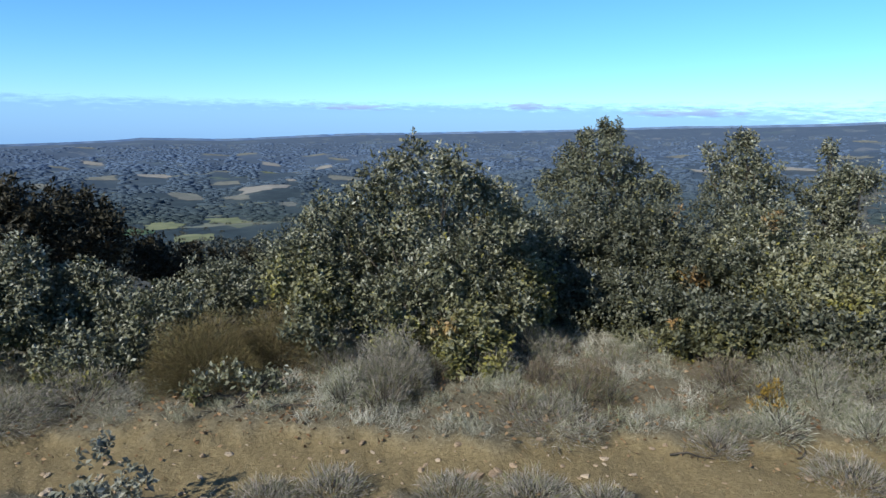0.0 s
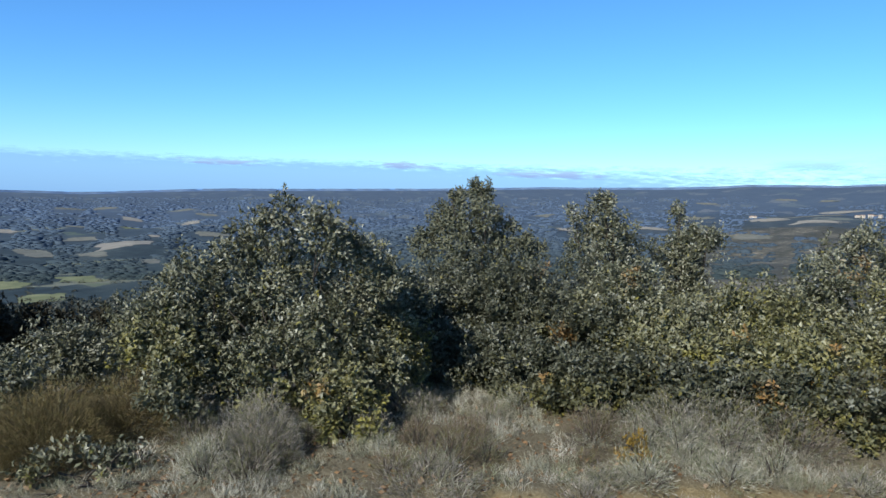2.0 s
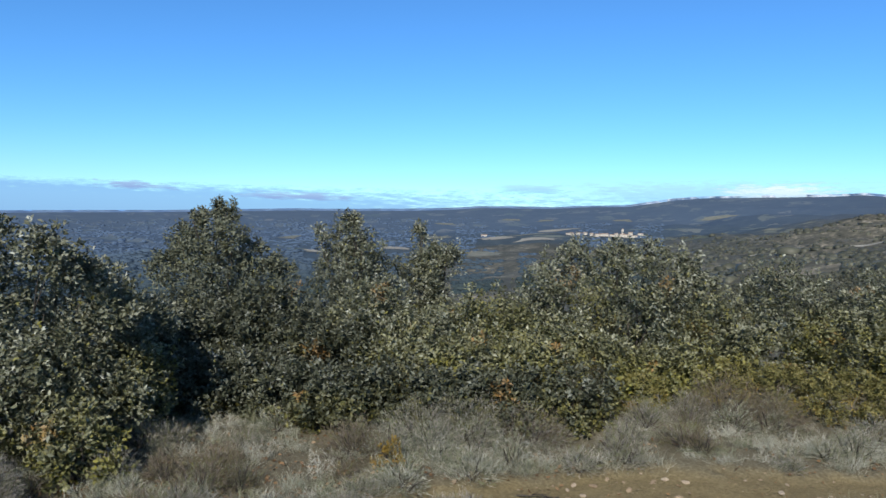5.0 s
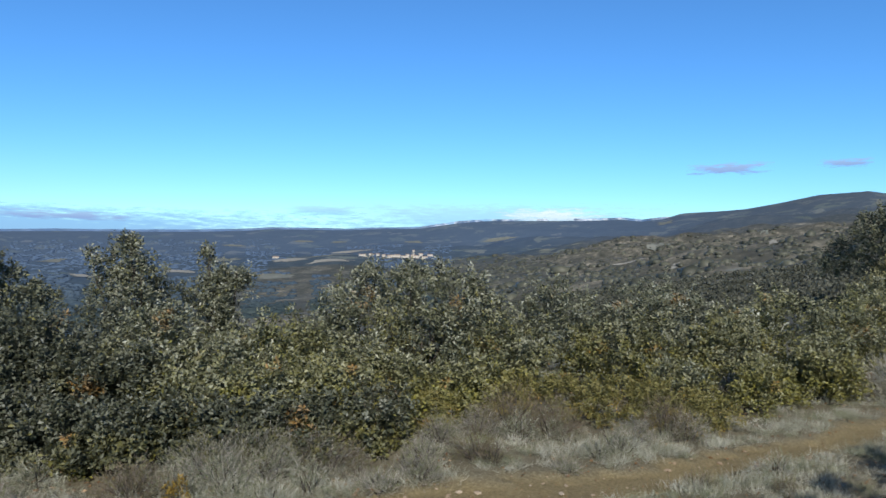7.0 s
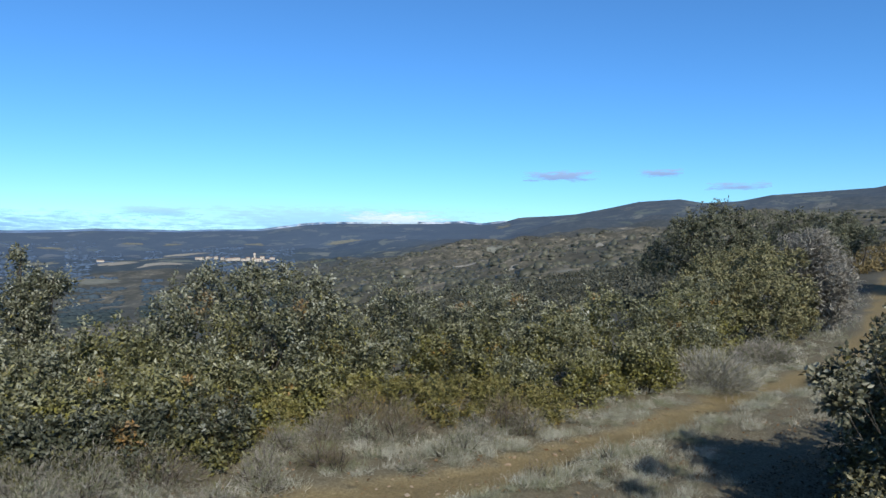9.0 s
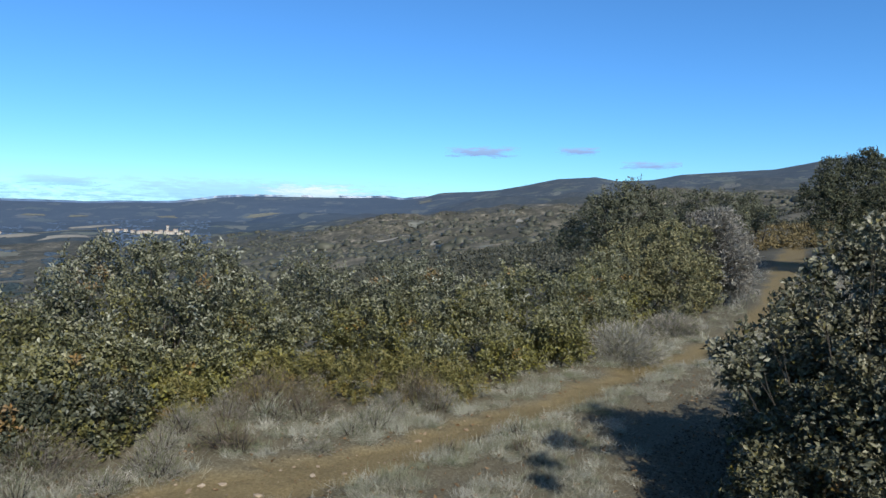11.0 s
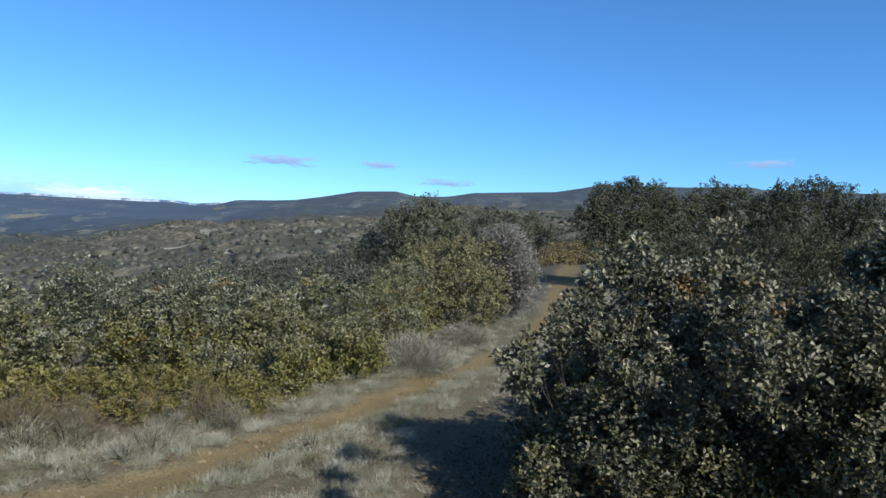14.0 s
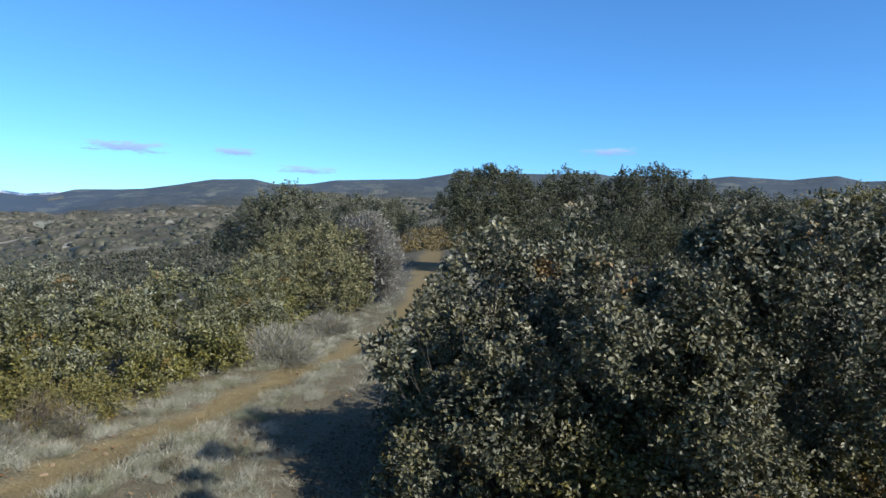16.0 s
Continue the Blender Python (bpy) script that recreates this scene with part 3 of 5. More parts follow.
    swell = np.repeat(rng.uniform(0.6, 1.3, n), per)[:, None]
    p = np.repeat(tip, per, 0) + g * tuft * swell * (u * 1.45 - 0.45) + out * tuft * swell * 0.5 * rng.uniform(0.1, 1, (n * per, 1)) ** 0.5 * (1.15 - 0.7 * u)
    face = unit(v * 0.6 + g * 0.45 + rng.normal(0, 0.36, v.shape))
    d = unit(np.cross(face, rng.normal(0, 1, v.shape)) * 0.75 + v * 0.6)
    own = np.repeat(rng.uniform(0, 1, n), per)
    # upright shoots that break the outline
    if shoots:
        s_which = rng.randint(0, lobes, shoots)
        head = cen[s_which] + np.concatenate([rng.uniform(-0.6, 0.6, (shoots, 2)), np.full((shoots, 1), 0.9)], 1) * rad[s_which]
        rise = unit(rng.normal(0, 0.28, (shoots, 3)) + [0, 0, 1])
        lengths = rng.uniform(0.3, 0.9, shoots) * rad[s_which, 2].clip(0, 0.32) + leaf
        blades = 16
        f = np.tile(np.linspace(0, 1, blades), shoots)[:, None]
        q = np.repeat(rise, blades, 0)
        w = unit(rng.normal(0, 1, q.shape) + q * 0.9)
        p = np.concatenate([p, np.repeat(head, blades, 0) + q * f * np.repeat(lengths, blades)[:, None] + w * leaf * 0.25])
        d = np.concatenate([d, w])
        face = np.concatenate([face, unit(rng.normal(0, 1, w.shape) + [0, 0, 0.6])])
        own = np.concatenate([own, np.repeat(rng.uniform(0.3, 1, shoots), blades)])
        along = np.concatenate([along, f[:, 0]])
    m = len(p)
    sizes = leaf * rng.uniform(0.72, 1.32, m)
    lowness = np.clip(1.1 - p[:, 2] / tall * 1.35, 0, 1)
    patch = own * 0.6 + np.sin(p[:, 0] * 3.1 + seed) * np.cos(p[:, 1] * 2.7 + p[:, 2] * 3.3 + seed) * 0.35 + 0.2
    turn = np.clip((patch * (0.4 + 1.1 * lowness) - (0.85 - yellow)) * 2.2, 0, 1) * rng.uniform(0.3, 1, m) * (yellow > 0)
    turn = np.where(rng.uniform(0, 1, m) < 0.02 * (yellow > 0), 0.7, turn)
    # paler tips and crown tops, darker insides: sun and shade put into leaf tone
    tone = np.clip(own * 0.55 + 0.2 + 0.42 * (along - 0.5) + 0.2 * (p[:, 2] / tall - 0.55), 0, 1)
    # a few sprays have gone rusty
    spot = np.sin(p[:, 0] * 5.3 + seed) * np.cos(p[:, 1] * 4.7 + seed * 2.1) * np.sin(p[:, 2] * 6.1 + seed * 0.7)
    rust = (yellow > 0.3) * np.clip((spot + own * 0.35 - 0.92) * 5, 0, 0.9) * rng.uniform(0.3, 1, m)
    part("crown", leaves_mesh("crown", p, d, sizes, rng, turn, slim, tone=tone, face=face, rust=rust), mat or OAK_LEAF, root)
    lines = []
    for k in range(min(lobes, 7)):
        back = under * deep * 1.3
        foot = (rng.normal(0, 0.05 * wide) + back * math.sin(radians(az)), rng.normal(0, 0.05 * wide) + back * math.cos(radians(az)), -0.03)
        lines.append(limb(foot, tuple(cen[k] * [0.6, 0.6, 0.75] + np.array(foot) * [0.4, 0.4, 0]), trunk * rng.uniform(0.45, 0.8), trunk * 0.2, rng))
        for q in range(2):
            lines.append(limb(tuple(cen[k] * 0.75), tuple(cen[k] + unit(rng.normal(0, 1, 3) + [0, 0, .4]) * rad[k] * 0.95), trunk * 0.3, trunk * 0.08, rng, 3))
    part("trunk", tubes_mesh("trunk", lines, 5), BARK, root, "thin grey-brown stems")
    return tagged(root, label, cat, group)


def twiggy(name, label, cat, az, r, wide, tall, count, seed, mat, blade=0.16, thick=0.006, spread=1.0, green=0.0, group=""):
    """A cushion of fine stems that spring from the base and branch outward."""
    rng = np.random.RandomState(seed)
    count = int(count * 1.35)
    x, y = polar(az, r)
    root = place(name, x, y, 0.02)
    d = unit(rng.normal(0, 1, (count, 3)) * [spread, spread, 0.6] + [0, 0, 0.45])
    d[:, 2] = np.abs(d[:, 2])
    f = rng.uniform(0.25, 1.0, (count, 1)) ** 0.6
    lump = 1 + 0.18 * np.sin(d[:, :1] * 7 + seed) * np.cos(d[:, 1:2] * 6)
    p = d * f * lump * [wide / 2 * 0.92, wide / 2 * 0.92, tall * 0.9]
    grow = unit(d + rng.normal(0, 0.5, (count, 3)) + [0, 0, 0.2])
    sizes = blade * rng.uniform(0.5, 1.2, count)
    turn = np.clip(rng.uniform(-1, 1, count) + green, 0, 1)
    part("twig_crown", leaves_mesh("twig_crown", p, grow, sizes, rng, turn, thick / blade, 0.02), mat, root)
    lines = []
    for k in range(14):
        end = unit(rng.normal(0, 1, 3) * [1, 1, 0.5] + [0, 0, 0.6]) * [wide / 2 * 0.8, wide / 2 * 0.8, tall * 0.75]
        lines.append(limb((rng.normal(0, 0.02), rng.normal(0, 0.02), -0.02), tuple(np.abs(end) * [np.sign(end[0]), np.sign(end[1]), 1]), 0.008, 0.002, rng, 4))
    part("woody_base", tubes_mesh("woody_base", lines, 4), BARK, root)
    return tagged(root, label, cat, group)


# ---- outlines of the bushes and trees, and of the fields ----
BIG_BUSH = [(-2.8, -2.3, 2.8), (0.7, -2.7, 2.5), (-5.7, -4.6, 3.0), (-9.4, -6.9, 3.0), (-11.7, -9.6, 2.8), (3.9, -5.4, 2.8), (-2.1, -6.7, 4.2), (-6.7, -9.9, 4.2), (3.1, -9.8, 4.2), (6.8, -8.4, 3.2), (-10.4, -13.2, 3.2), (-3.9, -14.0, 4.2), (1.8, -14.9, 4.2), (-6.8, -16.2, 3.2), (5.5, -13.4, 2.8), (-0.1, -17.6, 2.5), (3.2, -16.9, 2.3), (-12.9, -11.5, 2.5), (-11.2, -15.0, 2.5), (-8.6, -12.1, 3.5), (-9.6, -17.3, 2.1), (-3.0, -10.3, 3.7), (2.6, -4.3, 2.2), (5.6, -6.6, 2.3), (6.6, -11.0, 3.2), (7.4, -13.6, 2.4), (0.4, -10.5, 3.6), (4.6, -16.0, 2.0)]
NEAR_BUSH = [(98.0, 0.6, 1.4), (96.4, -1.1, 1.9), (94.9, -3.1, 2.1), (93.3, -5.2, 2.1), (91.6, -6.9, 1.9), (89.9, -8.2, 1.6), (88.4, -9.1, 1.1), (87.6, -9.5, 0.7), (89.3, -10.6, 1.7), (99.3, -2.8, 3.4), (101.6, -1.9, 2.0), (104.6, 1.2, 1.5), (103.4, -1.2, 2.0), (105.9, -1.4, 2.2), (105.0, -4.2, 3.4), (108.2, -4.0, 2.1), (95.2, -8.2, 4.4), (101.7, -7.9, 5.0), (92.0, -11.1, 3.0), (92.4, -14.5, 3.2), (96.4, -14.1, 4.8), (107.6, -8.0, 4.2), (103.3, -13.8, 5.3), (91.4, -17.6, 3.2), (90.5, -20.9, 3.7), (95.9, -20.0, 5.1), (102.4, -19.5, 5.5), (108.4, -15.5, 5.1), (99.2, -10.8, 4.4), (93.9, -17.4, 3.8), (99.4, -17.0, 4.8), (105.6, -17.4, 4.8)]
NEAR_BUSH_B = [(115.6, 1.4, 1.9), (113.8, -0.4, 2.0), (111.8, -3.0, 2.0), (110.0, -4.0, 1.5), (116.6, -1.6, 3.2), (113.4, -5.4, 4.0), (111.0, -8.6, 4.4), (116.3, -7.5, 5.0), (109.3, -12.5, 4.8), (114.8, -12.4, 5.3), (112.9, -17.6, 5.5), (117.0, -16.7, 5.5), (118.5, -3.8, 3.0)]
NEAR_BUSH_C = [(123.2, 1.9, 2.3), (125.4, 1.1, 2.8), (127.7, 1.6, 2.8), (123.8, -1.3, 3.7), (127.2, -1.9, 4.2), (125.3, -5.9, 5.1), (128.6, -6.4, 5.1), (124.1, -10.7, 5.5), (128.1, -11.6, 5.5), (119.4, -0.2, 2.6), (121.2, 0.6, 2.0), (120.4, -3.4, 3.6), (119.8, -7.2, 4.4), (120.6, -11.6, 4.8), (120.0, -16.2, 5.2), (124.6, -16.4, 5.4), (128.4, -16.8, 5.4)]
TWIN_TREE = [(13.0, 0.5, 1.4), (11.3, -0.1, 1.2), (10.2, -1.6, 1.6), (13.5, -1.5, 1.9), (11.8, -3.2, 2.8), (15.1, -3.0, 1.9), (17.2, -3.9, 1.8), (8.9, -3.7, 1.8), (11.8, -6.4, 2.8), (14.7, -6.3, 2.5)]
OPEN_TREE = [(23.1, 0.0, 1.1), (22.6, -1.5, 1.8), (20.6, -1.0, 0.9), (24.0, -2.4, 1.9), (22.0, -3.7, 2.2), (25.6, -4.2, 1.9), (23.6, -5.5, 2.5), (22.9, -8.2, 2.8), (25.7, -7.4, 2.3)]
SLIM_TREE = [(28.6, -0.8, 0.9), (29.3, -2.2, 1.3), (30.9, -2.9, 1.3), (28.8, -3.8, 1.8), (29.5, -5.8, 2.1), (29.8, -7.8, 2.3)]
DOME = [(41.2, -2.1, 1.8), (44.4, -1.8, 1.8), (47.0, -2.0, 1.9), (39.4, -3.3, 1.9), (49.6, -3.0, 1.8), (43.0, -4.0, 3.2), (46.6, -4.8, 3.7), (38.5, -5.4, 2.8), (50.5, -5.1, 2.8), (41.3, -7.6, 4.2), (46.2, -8.8, 4.2), (37.2, -8.6, 3.2), (49.7, -8.6, 3.2), (38.6, -11.8, 3.2), (44.1, -12.0, 3.7), (47.6, -12.2, 2.8)]
OAK_A = [(97.2, 5.1, 1.2), (95.4, 4.6, 1.3), (99.2, 4.7, 1.3), (94.6, 3.0, 1.6), (97.3, 2.8, 2.3), (99.9, 3.3, 1.8), (95.6, 1.3, 1.8), (98.5, 1.0, 2.3)]
OAK_B = [(103.2, 4.7, 1.5), (101.6, 4.1, 1.3), (104.9, 3.9, 1.8), (102.9, 2.1, 2.3), (105.8, 1.4, 1.8)]
OAK_C = [(110.3, 5.2, 1.2), (108.5, 4.6, 1.5), (111.8, 4.6, 1.3), (106.9, 3.9, 1.3), (108.9, 2.4, 2.3), (111.9, 2.5, 2.1), (113.7, 3.8, 1.4), (110.5, 0.8, 1.8)]
OAK_D = [(115.9, 3.3, 1.2), (117.4, 3.0, 1.4), (119.4, 2.7, 1.4), (117.9, 1.4, 1.8), (114.7, 2.4, 0.9)]
OAK_E = [(121.9, 3.0, 1.4), (124.0, 3.3, 1.5), (126.0, 3.1, 1.6), (123.0, 1.5, 2.1), (125.4, 1.5, 2.1)]
TREE_D = [(81.4, 3.4, 0.9), (80.1, 2.6, 1.3), (82.6, 2.6, 1.2), (78.9, 1.6, 1.5), (76.9, 0.8, 0.8), (81.0, 1.2, 1.8), (78.4, -0.1, 1.5), (81.2, -0.4, 1.8), (83.2, 1.0, 1.4), (76.3, -0.5, 1.1)]
TREE_E = [(84.5, 2.7, 1.0), (86.4, 2.6, 1.0), (85.3, 1.2, 1.6), (88.1, 2.4, 1.1), (83.4, 0.9, 1.4), (87.0, 0.4, 1.5), (88.8, 1.2, 1.2), (85.0, -0.2, 1.5)]
TREE_F = [(89.7, 2.4, 0.9), (91.2, 1.7, 0.6), (90.3, 1.5, 0.9), (89.4, 0.9, 1.1)]
ROUND = [(80.3, -1.2, 1.5), (82.3, -0.7, 1.7), (84.3, -0.3, 1.6), (86.0, -0.4, 1.4), (79.0, -2.8, 1.8), (81.5, -3.0, 2.3), (84.0, -2.8, 2.4), (86.2, -2.6, 1.8), (80.5, -4.8, 1.8), (83.0, -4.9, 2.0), (85.5, -4.6, 1.8), (87.0, -4.4, 1.2)]
GREY = [(86.6, 0.4, 1.0), (87.7, 0.5, 1.1), (88.6, -0.4, 1.0), (88.9, -2.0, 1.1), (88.2, -3.2, 1.4), (87.4, -1.6, 1.5), (89.2, -3.6, 0.8)]
DARKS = [(-31.4, -4.8, 1.6), (-29.0, -5.3, 1.6), (-26.8, -5.8, 1.8), (-31.9, -7.1, 2.8), (-29.1, -7.3, 2.8), (-25.8, -7.5, 1.8), (-23.6, -8.9, 1.8), (-27.4, -9.4, 2.3)]
DARKS_B = [(-22.8, -9.3, 1.6), (-20.4, -9.9, 1.6), (-17.9, -10.4, 1.6), (-15.7, -10.1, 1.4), (-21.3, -11.1, 1.8)]
LEFT_BUSH = [(-31.7, -9.1, 2.3), (-29.7, -10.9, 1.8), (-31.5, -11.9, 2.8), (-27.5, -10.3, 1.8), (-26.1, -11.6, 2.1), (-28.4, -13.5, 2.5), (-31.0, -14.3, 2.3), (-25.8, -14.1, 1.8)]
VALLEY_FIELDS = [(-29.9, -3.65, 0.8, 0.24, 2), (-26.4, -2.14, 0.8, 0.13, 3), (-28.6, -2.36, 0.7, 0.10, 2), (-22.5, -3.04, 1.1, 0.12, 3), (-25.9, -3.12, 1.1, 0.12, 2), (-17.2, -3.70, 1.3, 0.15, 2), (-14.2, -3.99, 2.0, 0.20, 3), (-12.1, -3.47, 0.5, 0.18, 3), (-13.7, -2.22, 0.8, 0.11, 3), (-8.0, -3.25, 1.4, 0.21, 2), (-17.6, -2.70, 0.7, 0.11, 2), (-13.3, -2.89, 1.5, 0.11, 0), (-8.4, -1.80, 1.1, 0.09, 2), (-20.1, -4.70, 1.3, 0.19, 2), (-16.4, -4.77, 1.2, 0.18, 2), (-17.9, -1.48, 1.1, 0.08, 2), (-15.4, -1.39, 0.8, 0.09, 2), (-12.3, -5.35, 0.7, 0.14, 2), (-17.3, -6.60, 1.8, 0.49, 0), (-23.6, -7.17, 1.2, 0.26, 1), (-21.9, -6.85, 1.9, 0.26, 0), (-19.9, -7.96, 1.7, 0.30, 0), (-10.2, -1.46, 0.9, 0.07, 2), (-26.9, -0.96, 0.8, 0.06, 2), (-9.6, -2.45, 0.8, 0.08, 3), (12.0, -2.2, 1.4, 0.12, 2), (20.4, -2.4, 1.1, 0.12, 3), (17.9, -1.3, 1.2, 0.08, 2), (26.8, -2.0, 1.3, 0.10, 3)]
PLAIN_FIELDS = [(34.8, -0.99, 1.61, 0.07, 3), (38.2, -1.01, 1.85, 0.09, 3), (37.5, -0.72, 2.54, 0.07, 2), (33.9, -2.41, 1.6, 0.22, 2), (51.9, 0.91, 1.38, 0.12, 2), (39.8, -0.35, 1.38, 0.07, 3), (29.7, -1.18, 1.38, 0.09, 2), (30.7, 0.03, 0.92, 0.07, 2), (36.1, 0.45, 0.69, 0.07, 2), (38.8, 0.42, 0.69, 0.07, 2), (44.9, 0.52, 0.81, 0.09, 2)]
CLEARINGS = [(65.0, 2.34, 1.15, 0.16, 2), (64.2, 0.59, 1.27, 0.25, 2), (62.3, -0.76, 1.85, 0.09, 3), (65.7, -1.06, 0.69, 0.12, 3), (71.7, 1.86, 0.58, 0.07, 2), (55.4, -0.03, 0.92, 0.12, 2), (72.4, 0.91, 0.51, 0.09, 3), (69.7, -1.26, 1.15, 0.12, 2), (56.6, -1.42, 1.38, 0.12, 2), (60.7, -1.39, 0.69, 0.16, 2), (79.1, 3.77, 0.37, 0.30, 2), (57.8, 0.53, 0.92, 0.09, 2), (68.1, 0.08, 0.81, 0.09, 2), (54.7, -1.87, 0.92, 0.09, 3)]

OAK = "grey-green holm oak bush with small leathery leaves"
OAKY = "holm oak bush, grey-green above and yellowing near the ground"
# the large bush before the valley, and the hedge that goes on from it
leafy("oak_bush", "large holm oak bush, toned paler on top for sunlight, yellow-green low down", "bush", -2.5, 5.6, 2.4, 1.62, 60000, 11, leaf=0.036, yellow=0.2, deep=2.0, shoots=34, form=BIG_BUSH, trunk=0.018, group="oak bushes")
leafy("oak_bush", OAKY, "bush", 2.3, 4.75, 0.62, 0.52, 2600, 12, yellow=0.85, lobes=7, shoots=4, group="oak bushes")
for a, r, w, t, n, y, label in ((28, 6.0, 1.0, 0.72, 6000, 0.6, OAKY), (33, 6.0, 1.1, 0.78, 7000, 0.65, OAKY), (38, 6.15, 1.1, 0.78, 7000, 0.65, OAKY), (43, 6.5, 1.1, 0.72, 6500, 0.65, OAKY), (48, 6.9, 1.0, 0.66, 5500, 0.6, OAKY), (-22.5, 5.9, 1.0, 0.6, 5000, 0.15, OAK), (-28, 5.5, 0.9, 0.45, 3500, 0.2, OAK),
                                (11.5, 7.5, 1.6, 1.45, 13000, 0.1, OAK), (16.5, 6.9, 1.4, 1.3, 14000, 0.2, OAK), (21.5, 6.5, 1.3, 0.95, 12000, 0.3, OAK), (25.5, 6.9, 1.5, 1.25, 14000, 0.3, OAKY), (30.5, 6.5, 1.4, 1.0, 13000, 0.45, OAKY),
                                (35, 6.9, 1.5, 1.2, 14000, 0.5, OAKY), (39.5, 6.9, 1.2, 0.95, 9000, 0.5, OAKY), (51.5, 8.0, 1.5, 1.05, 11000, 0.45, OAKY), (55.8, 8.8, 1.6, 1.55, 12000, 0.2, OAK),
                                (60.5, 8.7, 1.5, 1.15, 11000, 0.35, OAKY), (65, 9.0, 1.7, 1.35, 11000, 0.3, OAKY), (69.5, 9.1, 1.5, 1.15, 10000, 0.45, OAKY), (73.5, 9.7, 1.6, 1.3, 9000, 0.5, OAKY), (77, 10.6, 1.4, 1.15, 8000, 0.5, OAKY), (71.5, 8.2, 1.0, 0.6, 4500, 0.6, OAKY), (75.5, 9.2, 1.0, 0.6, 4500, 0.6, OAKY), (66, 7.9, 1.0, 0.6, 4500, 0.6, OAKY), (80, 13, 1.8, 1.45, 8000, 0.4, OAKY), (78.6, 11.5, 1.7, 1.25, 8000, 0.5, OAKY), (76, 8.9, 1.1, 0.8, 5000, 0.6, OAKY), (79.5, 10.6, 1.2, 0.8, 5000, 0.5, OAKY), (19, 8.6, 1.8, 1.6, 9000, 0.1, OAK), (63.5, 11.8, 2.2, 1.65, 8000, 0.1, OAK)):
    # right of the large bush its shade is put into the leaf colour
    leafy("oak_bush", label, "bush", a, r, w, t, int(n * 0.95), 900 + int(a * 10), mat=OAK_LEAF_SHADED if 8 < a < 22 else OAK_LEAF, yellow=y + (0.27 if y > 0.25 else 0.15), group="oak bushes")
for a, r, w, t, n in ((9.0, 6.7, 1.0, 1.05, 9000), (12.2, 6.75, 1.2, 1.15, 11000), (15.5, 6.75, 1.2, 1.1, 10000)):
    leafy("oak_bush", "green holm oak bush with small leathery leaves, coloured dark for shade", "bush", a, r, w, t, n, 950 + int(a * 10), mat=OAK_LEAF_SHADED, yellow=0.15, group="oak bushes")
for a, r, w, t, n in ((8.6, 6.15, 0.8, 0.55, 5000), (11.6, 6.2, 0.9, 0.62, 6500), (14.6, 6.2, 0.9, 0.6, 6500), (17.4, 6.0, 0.8, 0.5, 5000)):
    leafy("oak_bush", "low green holm oak bush beside the larger one", "bush", a, r, w, t, n, 940 + int(a * 10), mat=OAK_LEAF_SHADED, yellow=0.2, lobes=18, group="oak bushes")
# shade at the hedge foot is carried by the darker leaf colour
for a, r, w, t in ((18.5, 5.75, 0.85, 0.5), (21.8, 5.5, 0.85, 0.5), (25.5, 5.55, 0.9, 0.55), (29.5, 5.5, 0.85, 0.5), (33.5, 5.55, 0.9, 0.55), (37.5, 5.6, 0.9, 0.55), (41.5, 5.75, 0.85, 0.5)):
    leafy("oak_bush", "low holm oak bush turning yellow-green at the hedge foot", "bush", a, r, w, t, 4200, 970 + int(a * 10), mat=OAK_LEAF_SHADED, yellow=0.6, lobes=14, group="oak bushes")
leafy("oak_bush", "domed holm oak bush, olive and grey-green with yellowing leaves", "bush", 44.5, 7.7, 2.0, 1.68, 36000, 18, yellow=0.55, shoots=16, form=[(a, e - 0.45, w) for a, e, w in DOME], group="oak bushes")
leafy("olive_bush", "round olive-green bush beside the footpath", "bush", 82.5, 15.0, 2.9, 2.0, 30000, 25, mat=ROUND_LEAF, leaf=0.05, yellow=0.15, deep=2.6, form=ROUND)
leafy("dry_bush", "leafless grey bush of dense fine twigs", "bush", 87.0, 17.0, 2.4, 2.15, 20000, 26, mat=PALE_TWIG, leaf=0.11, slim=0.12, yellow=0, deep=2.2, form=GREY)
# low bushes to the left and the thicket below them, its shadow put into the leaf colour
leafy("oak_bush", OAK, "bush", -27, 6.4, 1.4, 0.95, 16000, 31, yellow=0.1, deep=1.4, form=LEFT_BUSH, group="oak bushes")
leafy("oak_bush", OAK, "bush", -18, 7.4, 1.1, 0.75, 7000, 33, yellow=0.1, group="oak bushes")
leafy("oak_bush", OAK, "bush", -36, 6.2, 1.4, 0.9, 9000, 34, yellow=0.1, group="oak bushes")
leafy("oak_bush", OAK, "bush", -12, 8.2, 1.5, 1.2, 9000, 35, yellow=0.1, group="oak bushes")
leafy("oak_tree", "dense holm oak on the slope below, coloured dark brown-green for shade", "tree", -28, 12, 3.4, 2.6, 13000, 41, mat=SHADE_LEAF, leaf=0.07, yellow=0, trunk=0.06, deep=3, form=DARKS, group="slope oaks")
leafy("oak_tree", "dense holm oak on the slope below, coloured dark brown-green for shade", "tree", -20, 13, 3.0, 2.2, 9000, 42, mat=SHADE_LEAF, leaf=0.07, yellow=0, trunk=0.06, deep=3, form=DARKS_B, group="slope oaks")
leafy("oak_tree", "dense holm oak on the slope below, coloured dark brown-green for shade", "tree", -36, 12, 3.4, 2.6, 8000, 43, mat=SHADE_LEAF, leaf=0.07, yellow=0, trunk=0.06, group="slope oaks")
